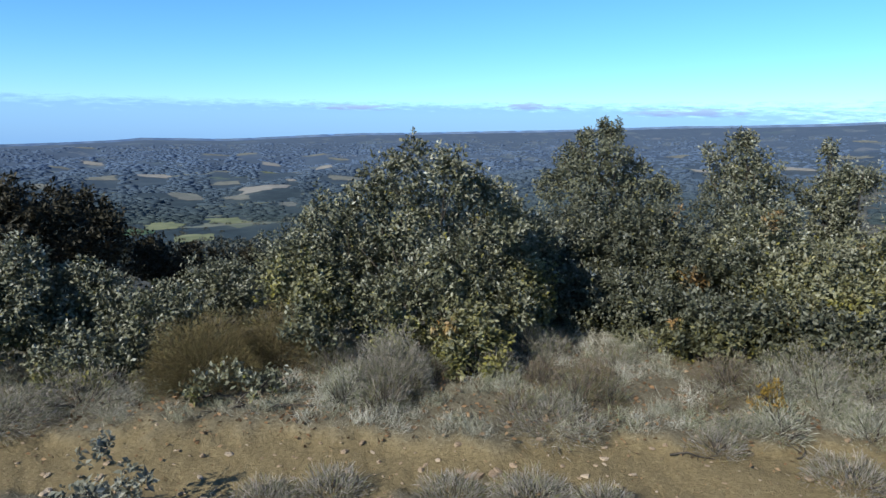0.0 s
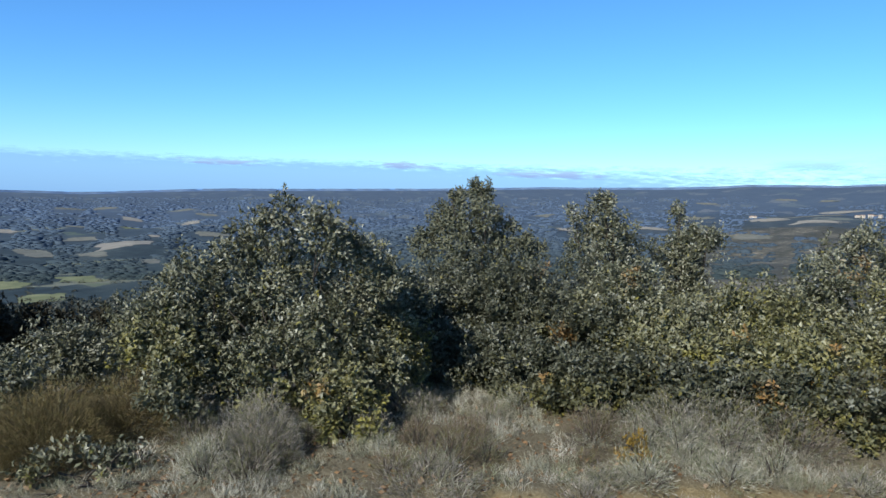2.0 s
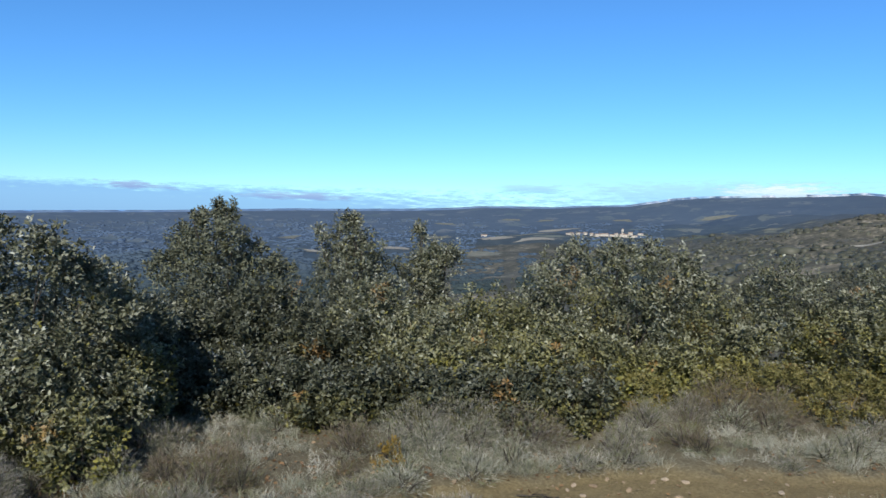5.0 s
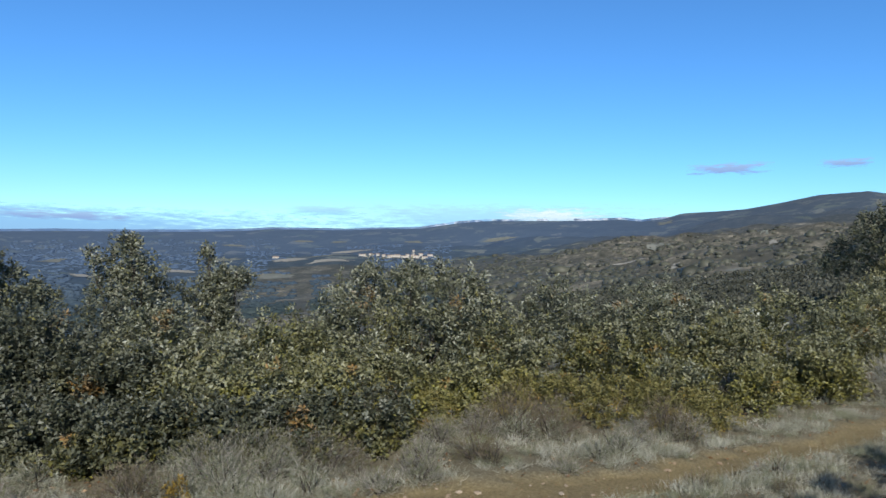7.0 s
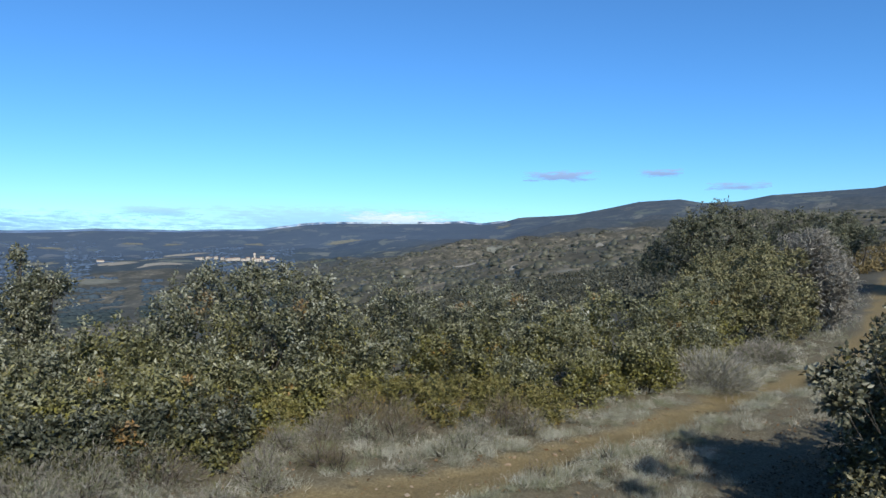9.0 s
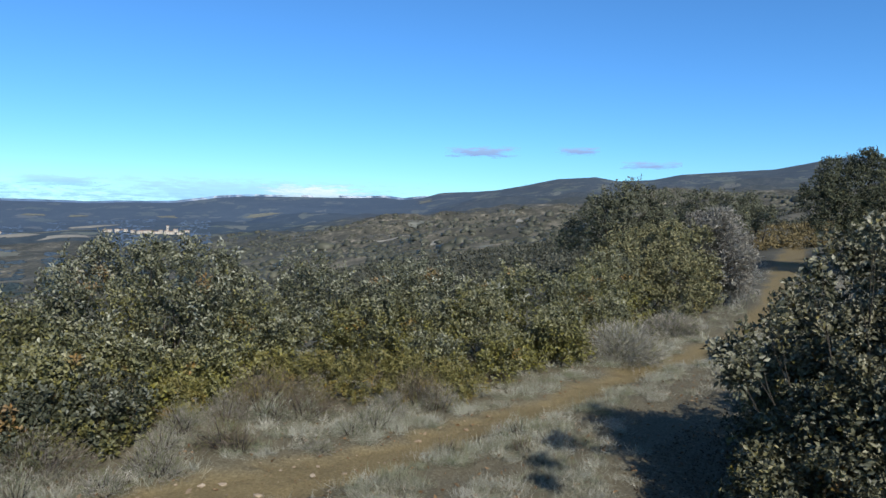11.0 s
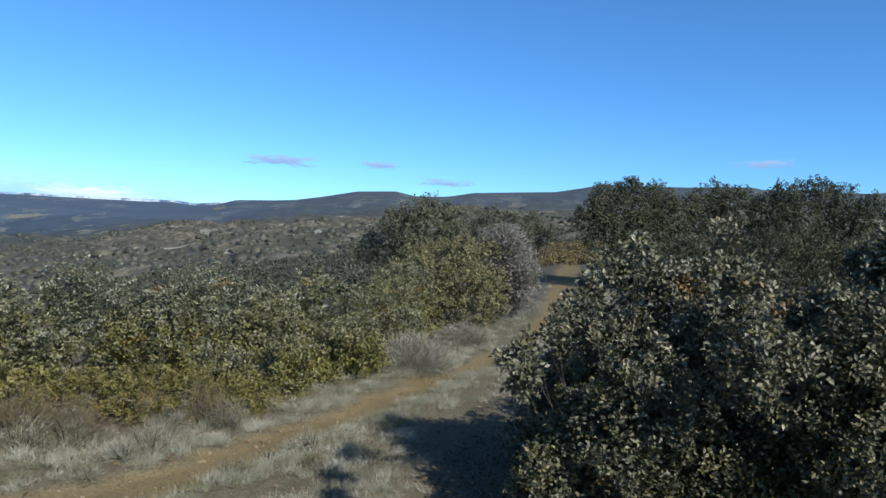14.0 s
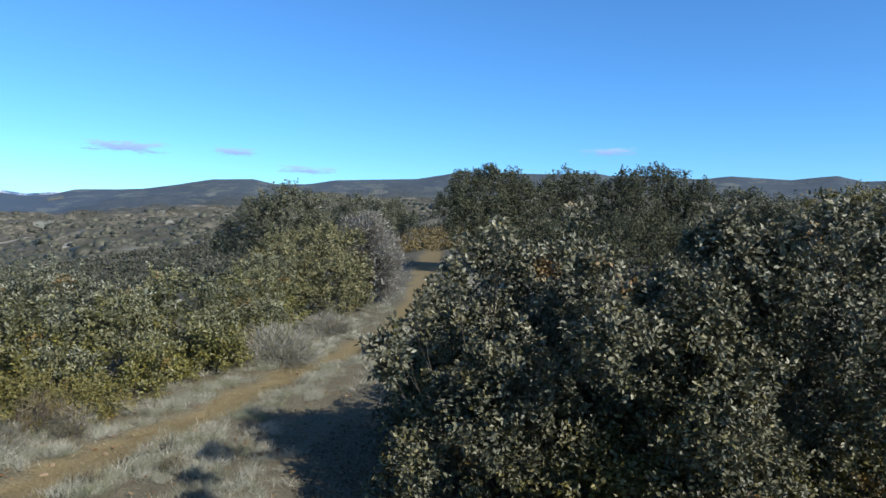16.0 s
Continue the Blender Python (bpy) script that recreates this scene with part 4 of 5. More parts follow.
# small trees behind the hedge
leafy("oak_tree", "dark holm oak with a pointed twin crown above the hedge", "tree", 13.2, 12.5, 2.3, 3.4, 19000, 51, mat=TREE_LEAF, leaf=0.055, cone=0.35, yellow=0.1, trunk=0.07, dome=False, group="hedge trees", shoots=12, form=[(a, e, w * 0.84) for a, e, w in TWIN_TREE])
leafy("oak_tree", "grey-green holm oak with an open pointed crown", "tree", 23.2, 11.5, 1.9, 2.95, 17000, 52, leaf=0.05, cone=0.4, yellow=0.1, trunk=0.06, dome=False, group="hedge trees", shoots=12, form=OPEN_TREE)
leafy("oak_tree", "small grey-green holm oak with a narrow crown", "tree", 29.3, 12.0, 1.3, 2.75, 11000, 53, leaf=0.05, cone=0.35, yellow=0.1, trunk=0.06, dome=False, group="hedge trees", shoots=12, form=SLIM_TREE)
# the dark bush close by, and the wood behind it
DARK = "large dark holm oak bush with glossy leaves, lit from behind"
leafy("oak_bush", DARK, "bush", 97.0, 4.25, 2.0, 1.78, 76000, 61, mat=NEAR_LEAF, yellow=0.42, shoots=26, deep=1.7, reach=0.5, form=NEAR_BUSH, under=0.2, leaf=0.033, slim=0.56, trunk=0.008, eye=(0.2, 0.04), group="oak bushes")
leafy("oak_bush", DARK, "bush", 112.5, 4.2, 1.9, 1.8, 54000, 62, mat=NEAR_LEAF, yellow=0.42, shoots=20, deep=1.5, form=NEAR_BUSH_B, under=0.2, leaf=0.033, slim=0.56, trunk=0.008, eye=(0.2, 0.04), group="oak bushes")
leafy("oak_bush", DARK, "bush", 125, 4.85, 2.4, 1.8, 54000, 63, mat=NEAR_LEAF, yellow=0.42, shoots=20, deep=1.5, form=NEAR_BUSH_C, under=0.28, leaf=0.033, slim=0.56, trunk=0.008, eye=(0.2, 0.04), group="oak bushes")
# four bushes added out of sight behind it, to fill out its shadow
leafy("oak_bush", DARK, "bush", 98.8, 4.95, 1.5, 1.45, 15000, 68, mat=NEAR_LEAF, yellow=0.2, shoots=0, trunk=0.015, group="oak bushes")
leafy("oak_bush", DARK, "bush", 95.3, 5.6, 1.6, 1.2, 13000, 67, mat=NEAR_LEAF, yellow=0.2, shoots=4, trunk=0.02, group="oak bushes")
leafy("oak_bush", DARK, "bush", 101, 6.5, 2.6, 1.35, 14000, 65, mat=NEAR_LEAF, yellow=0.2, shoots=6, trunk=0.02, group="oak bushes")
leafy("oak_bush", DARK, "bush", 113, 6.8, 2.6, 1.3, 9000, 66, mat=NEAR_LEAF, yellow=0.2, shoots=6, trunk=0.02, group="oak bushes")
WOOD = "spreading holm oak with a dense rounded crown"
for a, r, n, m, form, seed in ((80.5, 34, 14000, TREE_LEAF, TREE_D, 71), (85.5, 40, 11000, TREE_LEAF, TREE_E, 72), (90.5, 48, 6000, TREE_LEAF, TREE_F, 73), (97.5, 29, 16000, WOOD_LEAF, OAK_A, 74), (103.5, 33, 10000, WOOD_LEAF, OAK_B, 75),
                               (110.5, 31, 14000, WOOD_LEAF, OAK_C, 76), (117.5, 34, 8000, TREE_LEAF, OAK_D, 77), (124.5, 33, 9000, OLIVE_LEAF, OAK_E, 78)):
    leafy("oak_tree", WOOD, "tree", a, r, 4.0, 4.2, int(n * (2.0 if m is WOOD_LEAF else 1.3)), seed, mat=m, leaf=0.085 if m is WOOD_LEAF else 0.1, yellow=0.1, trunk=0.12, shoots=6, deep=4.0, form=form, group="wood oaks")
for a, r, w, t, seed in ((98.5, 27, 3.6, 1.9, 171), (103, 28, 4.2, 2.2, 172), (108, 27, 4.2, 2.3, 173), (113, 28, 4.2, 2.2, 174), (118, 27, 4.2, 2.1, 175), (123.5, 28, 4.6, 2.2, 176)):
    leafy("oak_bush", "dense dark holm oak bush at the foot of the wood", "bush", a, r, w, t, 11000, seed, mat=WOOD_LEAF, leaf=0.085, yellow=0.1, shoots=4, trunk=0.05, group="oak bushes")
# brushes and cushions along the path
twiggy("broom_bush", "broad rounded olive-brown broom bush of fine stems", "bush", -19.2, 5.1, 1.0, 0.52, 26000, 81, BROOM, blade=0.05, thick=0.0024, green=-0.2)
twiggy("broom_bush", "rounded olive-brown broom bush of fine stems", "bush", -13.4, 5.3, 0.85, 0.5, 15000, 82, BROOM, blade=0.05, thick=0.0024, green=-0.2)
leafy("oak_sprig", "low young holm oak with pale leaves beside the path", "bush", -17, 4.55, 0.75, 0.26, 700, 83, yellow=0.4, lobes=9, shoots=5)
leafy("oak_sprig", "young holm oak sprig with pale glossy leaves", "bush", -26.5, 3.25, 0.44, 0.38, 520, 84, yellow=0.0, lobes=9, shoots=9, leaf=0.036, trunk=0.008, mat=SPRIG_LEAF)
for k, (a, r, w, t, m, n) in enumerate(((-4.2, 4.5, 0.58, 0.46, GREY_TWIG, 9000), (12.5, 4.75, 0.34, 0.22, PURPLE_TWIG, 1800), (8.5, 4.6, 0.25, 0.25, PURPLE_TWIG, 1200), (9.5, 3.95, 0.75, 0.14, GREY_TWIG, 2200),
                                        (28.5, 5.1, 0.7, 0.36, GREY_TWIG, 3500), (32, 5.2, 0.8, 0.40, GREY_TWIG, 4000), (36.5, 5.3, 0.8, 0.36, GREY_TWIG, 4000), (23, 4.9, 0.6, 0.3, PURPLE_TWIG, 2500),
                                        (32, 3.95, 0.55, 0.14, GREY_TWIG, 1800), (22.5, 4.0, 0.35, 0.15, GREY_TWIG, 1000), (41.5, 5.9, 0.8, 0.55, PURPLE_TWIG, 4000), (38, 5.2, 0.6, 0.3, PURPLE_TWIG, 2500),
                                        (52.5, 6.35, 0.85, 0.5, PURPLE_TWIG, 5000), (56, 6.2, 0.6, 0.42, PURPLE_TWIG, 3500), (64.8, 6.55, 0.5, 0.46, PURPLE_TWIG, 3000), (62.5, 6.05, 0.42, 0.3, GREY_TWIG, 2000), (50, 6.2, 0.5, 0.3, GREY_TWIG, 2000), (66.5, 6.5, 0.45, 0.3, GREY_TWIG, 1800), (80.6, 9.55, 1.25, 0.5, PALE_TWIG, 6000), (84.5, 12.2, 1.0, 0.4, GREY_TWIG, 3000), (-15, 3.22, 0.34, 0.14, GREY_TWIG, 1500), (-9.5, 3.22, 0.36, 0.16, GREY_TWIG, 1600), (1.0, 3.12, 0.42, 0.13, GREY_TWIG, 1600), (8.0, 3.12, 0.45, 0.14, GREY_TWIG, 1800), (14, 3.1, 0.3, 0.1, GREY_TWIG, 900), (-28, 5.0, 0.8, 0.3, GREY_TWIG, 3000), (-34, 4.9, 0.8, 0.3, GREY_TWIG, 3000))):
    twiggy("cushion_plant", "dry grey cushion of fine stems" if m in (GREY_TWIG, PALE_TWIG) else "dry brown-grey cushion of fine twigs", "shrub", a, r, w, t, n, 100 + k, m, blade=0.055 if w < 1 else 0.12, thick=0.0026 if w < 1 else 0.006, group="dry cushions")
rng = np.random.RandomState(55)
for k in range(84):
    a = rng.uniform(-10, 74)
    r = rng.uniform(3.95, 5.6) if a < 45 else rng.uniform(4.9, 6.4)
    if worn(np.array(polar(a, r)[:1]), np.array(polar(a, r)[1:]))[0] > 0.4:
        continue
    w = rng.uniform(0.16, 0.42)
    m = (GREY_TWIG, STRAW, PURPLE_TWIG, GREY_TWIG)[k % 4]
    if 16 < a < 36 and k % 2:
        m, w = STRAW, rng.uniform(0.3, 0.45)
    twiggy("cushion_plant", {GREY_TWIG: "small dry grey cushion of fine stems", STRAW: "small straw-pale tuft of fine stems", PURPLE_TWIG: "small brown-grey cushion of fine twigs"}[m], "shrub", a, r, w, w * rng.uniform(0.5, 0.95), int(2600 * w), 600 + k, m, blade=0.055, thick=0.0026, green=0.2, group="dry cushions")
leafy("turned_shrub", "small shrub with orange autumn leaves", "shrub", 26, 4.6, 0.24, 0.24, 700, 120, mat=ORANGE_LEAF, leaf=0.019, lobes=6, shoots=2, trunk=0.006)
leafy("turned_shrub", "small shrub with red-orange autumn leaves among dry twigs", "shrub", 78.2, 9.5, 0.34, 0.28, 420, 121, mat=RUSSET_LEAF, leaf=0.03, lobes=6, shoots=2, trunk=0.006)
for k, (a, r, w, t) in enumerate(((52, 7.4, 0.9, 0.5), (56.5, 7.2, 0.9, 0.5), (60.5, 6.9, 0.9, 0.55), (64, 6.9, 0.9, 0.52), (67.5, 7.0, 0.8, 0.45), (46, 6.4, 0.6, 0.4))):
    leafy("olive_shrub", "low olive-yellow shrub with fine leaves", "shrub", a, r, w, t, 4500, 130 + k, mat=OLIVE_LEAF, leaf=0.024, yellow=0.4, lobes=12, shoots=10, trunk=0.01, group="olive shrubs")


# ---- grass, stones ----
def grass(name, label, tufts, seed, where, mat, blade, per):
    rng = np.random.RandomState(seed)
    x, y = where(rng, tufts)
    # grass is thinned where the near bush's shadow falls, leaving it darker
    keep = (worn(x, y) < 0.25) & (((x - 6.0) / 2.3) ** 2 + ((y - 0.1) / 1.05) ** 2 > rng.uniform(0.4, 1.3, tufts))
    # gathered in clumps, with bare earth between
    keep &= waves(x, y, 1.15, 21) + 0.6 * waves(x, y, 0.5, 22) > rng.uniform(-0.75, 0.25, tufts)
    x, y = x[keep], y[keep]
    n = len(x)
    z = height(x, y)
    c = np.repeat(np.stack([x, y, z], -1), per, 0)
    big = np.repeat(rng.uniform(0.45, 1.25, n), per)
    p = c + rng.normal(0, 0.045, (n * per, 3)) * [1, 1, 0] * big[:, None]
    d = unit(rng.normal(0, 0.62, (n * per, 3)) * [1, 1, 0.3] + [0, 0, 0.9] + np.repeat(rng.normal(0, 0.22, (n, 3)), per, 0))
    size = blade * big * rng.uniform(0.5, 1.1, n * per)
    turn = np.repeat(np.clip(rng.uniform(-0.8, 0.9, n), 0, 1), per)
    shade = np.clip(np.repeat(rng.uniform(0, 1, n), per) * 0.7 + 0.3 * (0.5 + 0.5 * np.sin(p[:, 0] * 5.1) * np.cos(p[:, 1] * 4.3)), 0, 1)
    me = leaves_mesh(name, p, d, size, rng, turn, 0.022, 0.008, shade)
    me.materials.append(mat)
    return tagged(new(name, me), label, "grass", kind="stuff")


def band(a0, a1, r0, r1):
    def pick(rng, n):
        a, r = np.radians(rng.uniform(a0, a1, n)), rng.uniform(r0, r1, n)
        return r * np.sin(a), r * np.cos(a)
    return pick


grass("dry_grass", "dry straw-grey grass tufts on the bank", 1050, 201, band(-12, 48, 3.6, 6.6), STRAW, 0.10, 84)
grass("dry_grass", "dry straw-grey grass tufts between path and bushes", 2100, 202, band(48, 92, 4.0, 12), STRAW, 0.10, 84)
grass("dry_grass", "short dry grass by the near edge of the path", 600, 203, band(-40, 60, 2.2, 3.6), GREY_TWIG, 0.065, 34)
grass("dry_grass", "short dry grass beside the shaded bush", 1500, 204, band(55, 100, 2.6, 6.5), STRAW, 0.085, 76)
grass("dry_grass", "thin dry grass at the foot of the bushes", 700, 205, band(-42, -8, 4.2, 6.5), STRAW, 0.095, 66)
grass("dry_grass", "pale dry grass between the bushes and the path", 1200, 207, band(62, 92, 6.5, 17), STRAW, 0.095, 66)
grass("dry_grass", "thin short grass round the standing place", 700, 208, band(-180, 180, 0.8, 3.4), GREY_TWIG, 0.06, 18)
grass("dry_grass", "tall dry grass further along the path", 1300, 206, band(82, 97, 10, 34), STRAW, 0.22, 14)


def path_edge(rng, n):
    """Along both borders of the footpath."""
    at = rng.uniform(1.5, 11.5, n)
    py = np.interp(at, [p[0] for p in PATH], [p[1] for p in PATH])
    half = np.interp(at, [p[0] for p in PATH], WIDE)
    return at, py + rng.choice([-1, 1], n) * (half + np.abs(rng.normal(0.06, 0.2, n)))


grass("dry_grass", "pale dry grass fringing the footpath", 1300, 209, path_edge, STRAW, 0.10, 60)


def under_bush(rng, n):
    a, f = rng.uniform(0, 2 * math.pi, n), rng.uniform(0, 1, n) ** 0.5
    return 5.2 + 1.7 * f * np.cos(a), -0.2 + 0.9 * f * np.sin(a)


def litter(name, label, count, seed, where, mat, size=0.034, trodden=False):
    rng = np.random.RandomState(seed)
    x, y = where(rng, count)
    keep = worn(x, y) > 0.5 if trodden else worn(x, y) < rng.uniform(0, 1.2, count)
    x, y = x[keep], y[keep]
    n = len(x)
    p = np.stack([x, y, height(x, y) + rng.uniform(0.004, 0.02, n)], -1)
    d = unit(rng.normal(0, 1, (n, 3)) * [1, 1, 0.35])
    me = leaves_mesh(name, p, d, size * rng.uniform(0.6, 1.3, n), rng, np.zeros(n), 0.5, 0.12)
    me.materials.append(mat)
    return tagged(new(name, me), label, "leaf litter", kind="stuff")


litter("leaf_litter", "fallen orange-brown leaves among the grass", 2600, 211, band(-14, 40, 3.7, 5.6), LITTER_LEAF)
litter("leaf_litter", "fallen brown leaves beside the path", 2200, 212, band(40, 90, 3.5, 9), LITTER_LEAF)
litter("leaf_litter", "fallen leaves beneath the oak bush, coloured dark to deepen its shadow", 7000, 214, under_bush, SHADOW_LITTER, 0.02)
litter("leaf_litter", "crumbs of dry leaf and bark scattered over the footpath", 5200, 215, band(-38, 82, 2.7, 7.5), LITTER_LEAF, 0.014, True)
litter("leaf_litter", "fallen grey-brown leaves under the low bushes", 1500, 213, band(-40, -10, 3.9, 6), LITTER_LEAF)


def stones(count, seed):
    """Loose stones on the footpath: a few shapes, shared."""
    rng = np.random.RandomState(seed)
    shapes = []
    for k in range(6):
        bm = bmesh.new()
        bmesh.ops.create_icosphere(bm, subdivisions=1, radius=1)
        for v in bm.verts:
            v.co = Vector((v.co.x * 1.35 * rng.uniform(0.6, 1.2), v.co.y * 0.8 * rng.uniform(0.6, 1.2), v.co.z * 0.55 * rng.uniform(0.5, 1.2)))
        me = bpy.data.meshes.new("stone")
        bm.to_mesh(me)
        bm.free()
        me.materials.append(STONE)
        shapes.append(me)
    made = 0
    while made < count:
        a, r = radians(rng.uniform(-36, 80)), rng.uniform(2.9, 7.0)
        x, y = r * math.sin(a), r * math.cos(a)
        if worn(np.array([x]), np.array([y]))[0] < rng.uniform(0.05, 0.9):
            continue
        s = 0.008 + 0.024 * rng.uniform() ** 3
        ob = new("stone", shapes[rng.randint(6)])
        ob.matrix_basis = pose(x, y, ground_z(x, y) + s * 0.2, rng.uniform(-15, 15), rng.uniform(-15, 15), rng.uniform(0, 360)) @ Matrix.Diagonal((s, s, s, 1))
        ob.parent = footpath
        made += 1


stones(290, 301)
for sx, sy, size, spin in ((0.17, 3.34, 0.046, 20), (0.27, 3.37, 0.036, 75), (0.10, 3.40, 0.028, 130), (-0.92, 3.24, 0.03, 10), (1.55, 3.75, 0.03, 50), (0.62, 3.95, 0.028, 80), (4.05, 2.66, 0.026, 30), (4.25, 2.75, 0.020, 60), (3.55, 3.25, 0.024, 15)):
    ob = copy_thing(footpath.children[0], pose(sx, sy, ground_z(sx, sy) + size * 0.15, 4, -3, spin))
    ob.matrix_basis = pose(sx, sy, ground_z(sx, sy) + size * 0.15, 4, -3, spin) @ Matrix.Diagonal((size, size, size * 0.7, 1))


def fallen_twig(x, y, spin, long, seed):
    rng = np.random.RandomState(seed)
    z = ground_z(x, y)
    root = new("fallen_twig")
    root.matrix_basis = pose(x, y, z + 0.008, 0, 0, spin)
    end = (long, 0, 0.01)
    lines = [limb((0, 0, 0), end, 0.006, 0.003, rng, 5, 0.25)] + [limb((long * f, 0, 0.003), (long * f + rng.uniform(-0.05, 0.1), rng.uniform(-0.12, 0.12), rng.uniform(0.005, 0.05)), 0.003, 0.001, rng, 3, 0.2) for f in (0.3, 0.5, 0.65, 0.8)]
    part("stick", tubes_mesh("stick", lines, 5), BARK, root)
    return tagged(root, "dry grey fallen twig lying on bare earth", "twig", "fallen twigs")


for k, (tx, ty, spin, long) in enumerate(((0.95, 3.85, 20, 0.34), (1.25, 3.62, -25, 0.22), (-1.1, 4.15, 10, 0.40), (-1.35, 4.25, -15, 0.35), (-2.2, 4.15, 15, 0.5), (1.95, 3.62, 60, 0.2), (2.6, 3.5, -40, 0.25), (4.4, 2.9, 10, 0.3))):
    fallen_twig(tx, ty, spin, long, 800 + k)


# ---- scrub on the slopes ----
def clumps(name, label, cat, x, y, size, flat, mat, seed, turn=None):
    """Far bushes and tree crowns: lumpy domes standing on the land, gathered in one mesh."""
    rng = np.random.RandomState(seed)
    r, rim = np.hypot(x, y), np.interp(np.degrees(np.arctan2(x, y)), *np.array(SKYLINE).T)
    under = np.degrees(np.arctan2(on_sheet(x, y) + size * 1.3 * flat[:, 0] - EYE, r)) < rim - 0.04
    x, y, size, flat = x[under], y[under], size[under], flat[under]
    turn = None if turn is None else turn[under]
    n = len(x)
    ring = np.arange(6) * math.pi / 3
    dome = np.concatenate([np.stack([np.cos(ring), np.sin(ring), 0 * ring - 0.25], -1), np.stack([0.95 * np.cos(ring + 0.5), 0.95 * np.sin(ring + 0.5), 0 * ring + 0.55], -1), [[0, 0, 1.0]]])
    tris = [(k, (k + 1) % 6, 6 + k) for k in range(6)] + [((k + 1) % 6, 6 + (k + 1) % 6, 6 + k) for k in range(6)] + [(6 + k, 6 + (k + 1) % 6, 12) for k in range(6)]
    a = rng.uniform(0, 6.28, n)
    v = dome[None] * (1 + rng.normal(0, 0.17, (n, 13, 3)))
    ca, sa = np.cos(a)[:, None], np.sin(a)[:, None]
    stretch = rng.uniform(0.8, 1.5, (n, 1))
    v = np.stack([(v[..., 0] * stretch * ca - v[..., 1] * sa), (v[..., 0] * stretch * sa + v[..., 1] * ca), v[..., 2] * flat], -1) * np.asarray(size)[:, None, None]
    v += np.stack([x, y, on_sheet(x, y)], -1)[:, None]
    faces = (np.arange(n)[:, None, None] * 13 + np.array(tris)[None]).reshape(-1, 3)
    me = bpy.data.meshes.new(name)
    me.vertices.add(n * 13)
    me.vertices.foreach_set("co", v.astype(np.float32).ravel())
    me.loops.add(len(faces) * 3)
    me.loops.foreach_set("vertex_index", faces.ravel().astype(np.int32))
    me.polygons.add(len(faces))
    me.polygons.foreach_set("loop_start", np.arange(0, len(faces) * 3, 3, dtype=np.int32))
    me.polygons.foreach_set("use_smooth", np.ones(len(faces), bool))
    me.update(calc_edges=True)
    me.attributes.new("tone", "FLOAT", "POINT").data.foreach_set("value", np.repeat(rng.uniform(0, 1, n), 13).astype(np.float32))
    me.attributes.new("turn", "FLOAT", "POINT").data.foreach_set("value", np.repeat(np.zeros(n) if turn is None else turn, 13).astype(np.float32))
    me.materials.append(mat)
    return tagged(new(name, me), label, cat, kind="stuff")


def scrub(name, label, count, seed, a0, a1, r0, r1, size, mat, blades=60, fine=0.4):
    rng = np.random.RandomState(seed)
    a = np.radians(rng.uniform(a0, a1, count))
    r = np.exp(rng.uniform(math.log(r0), math.log(r1), count))
    x, y = r * np.sin(a), r * np.cos(a)
    s = size * rng.uniform(0.5, 1.3, count) * np.clip(r / 60, 1, 6) ** 0.5
    z = height(x, y)
    c = np.repeat(np.stack([x, y, z], -1), blades, 0)
    ss = np.repeat(s, blades)[:, None]
    d = unit(rng.normal(0, 1, (count * blades, 3)))
    d[:, 2] = np.abs(d[:, 2])
    p = c + d * ss * [0.75, 0.75, 0.65] * rng.uniform(0.5, 1, (count * blades, 1))
    me = leaves_mesh(name, p, d + rng.normal(0, 0.5, d.shape), ss[:, 0] * rng.uniform(0.6, 1.2, len(p)) * fine, rng, np.zeros(len(p)), 0.9, 0.15)
    me.materials.append(mat)
    return tagged(new(name, me), label, "scrub", kind="stuff")


scrub("slope_scrub", "grey-green scrub on the slope below the hedge", 420, 401, -42, 72, 13, 45, 0.9, OAK_LEAF, 120, 0.2)
for count, seed, a0, a1, r1 in ((900, 409, -46, -27, 680), (750, 410, -27, -13, 430), (1500, 414, -13, 30, 680)):
    scrub("slope_wood", "dark oak wood on the slope that falls to the valley", count, seed, a0, a1, 95, r1, 1.6, DEEP_LEAF, 40, 0.3)
scrub("hillside_scrub", "dark scrub dotted over the near slopes", 1900, 402, -45, 52, 45, 600, 1.1, SCRUB_LEAF, 44, 0.28)
scrub("hillside_scrub", "grey-green scrub on the slope beyond the hedge", 1300, 404, 46, 89.5, 36, 170, 1.0, SCRUB_LEAF, 60, 0.22)
scrub("hillside_scrub", "grey-green scrub behind the wood", 300, 406, 97, 128, 40, 170, 1.0, SCRUB_LEAF, 60, 0.22)
scrub("hillside_scrub", "low brown heath where the footpath rises", 260, 407, 89.5, 97, 44, 150, 0.6, BROOM, 60, 0.25)
scrub("hillside_scrub", "dark scrub thick over the middle of the hillside", 5200, 405, 46, 128, 130, 420, 0.85, SCRUB_LEAF, 26, 0.34)


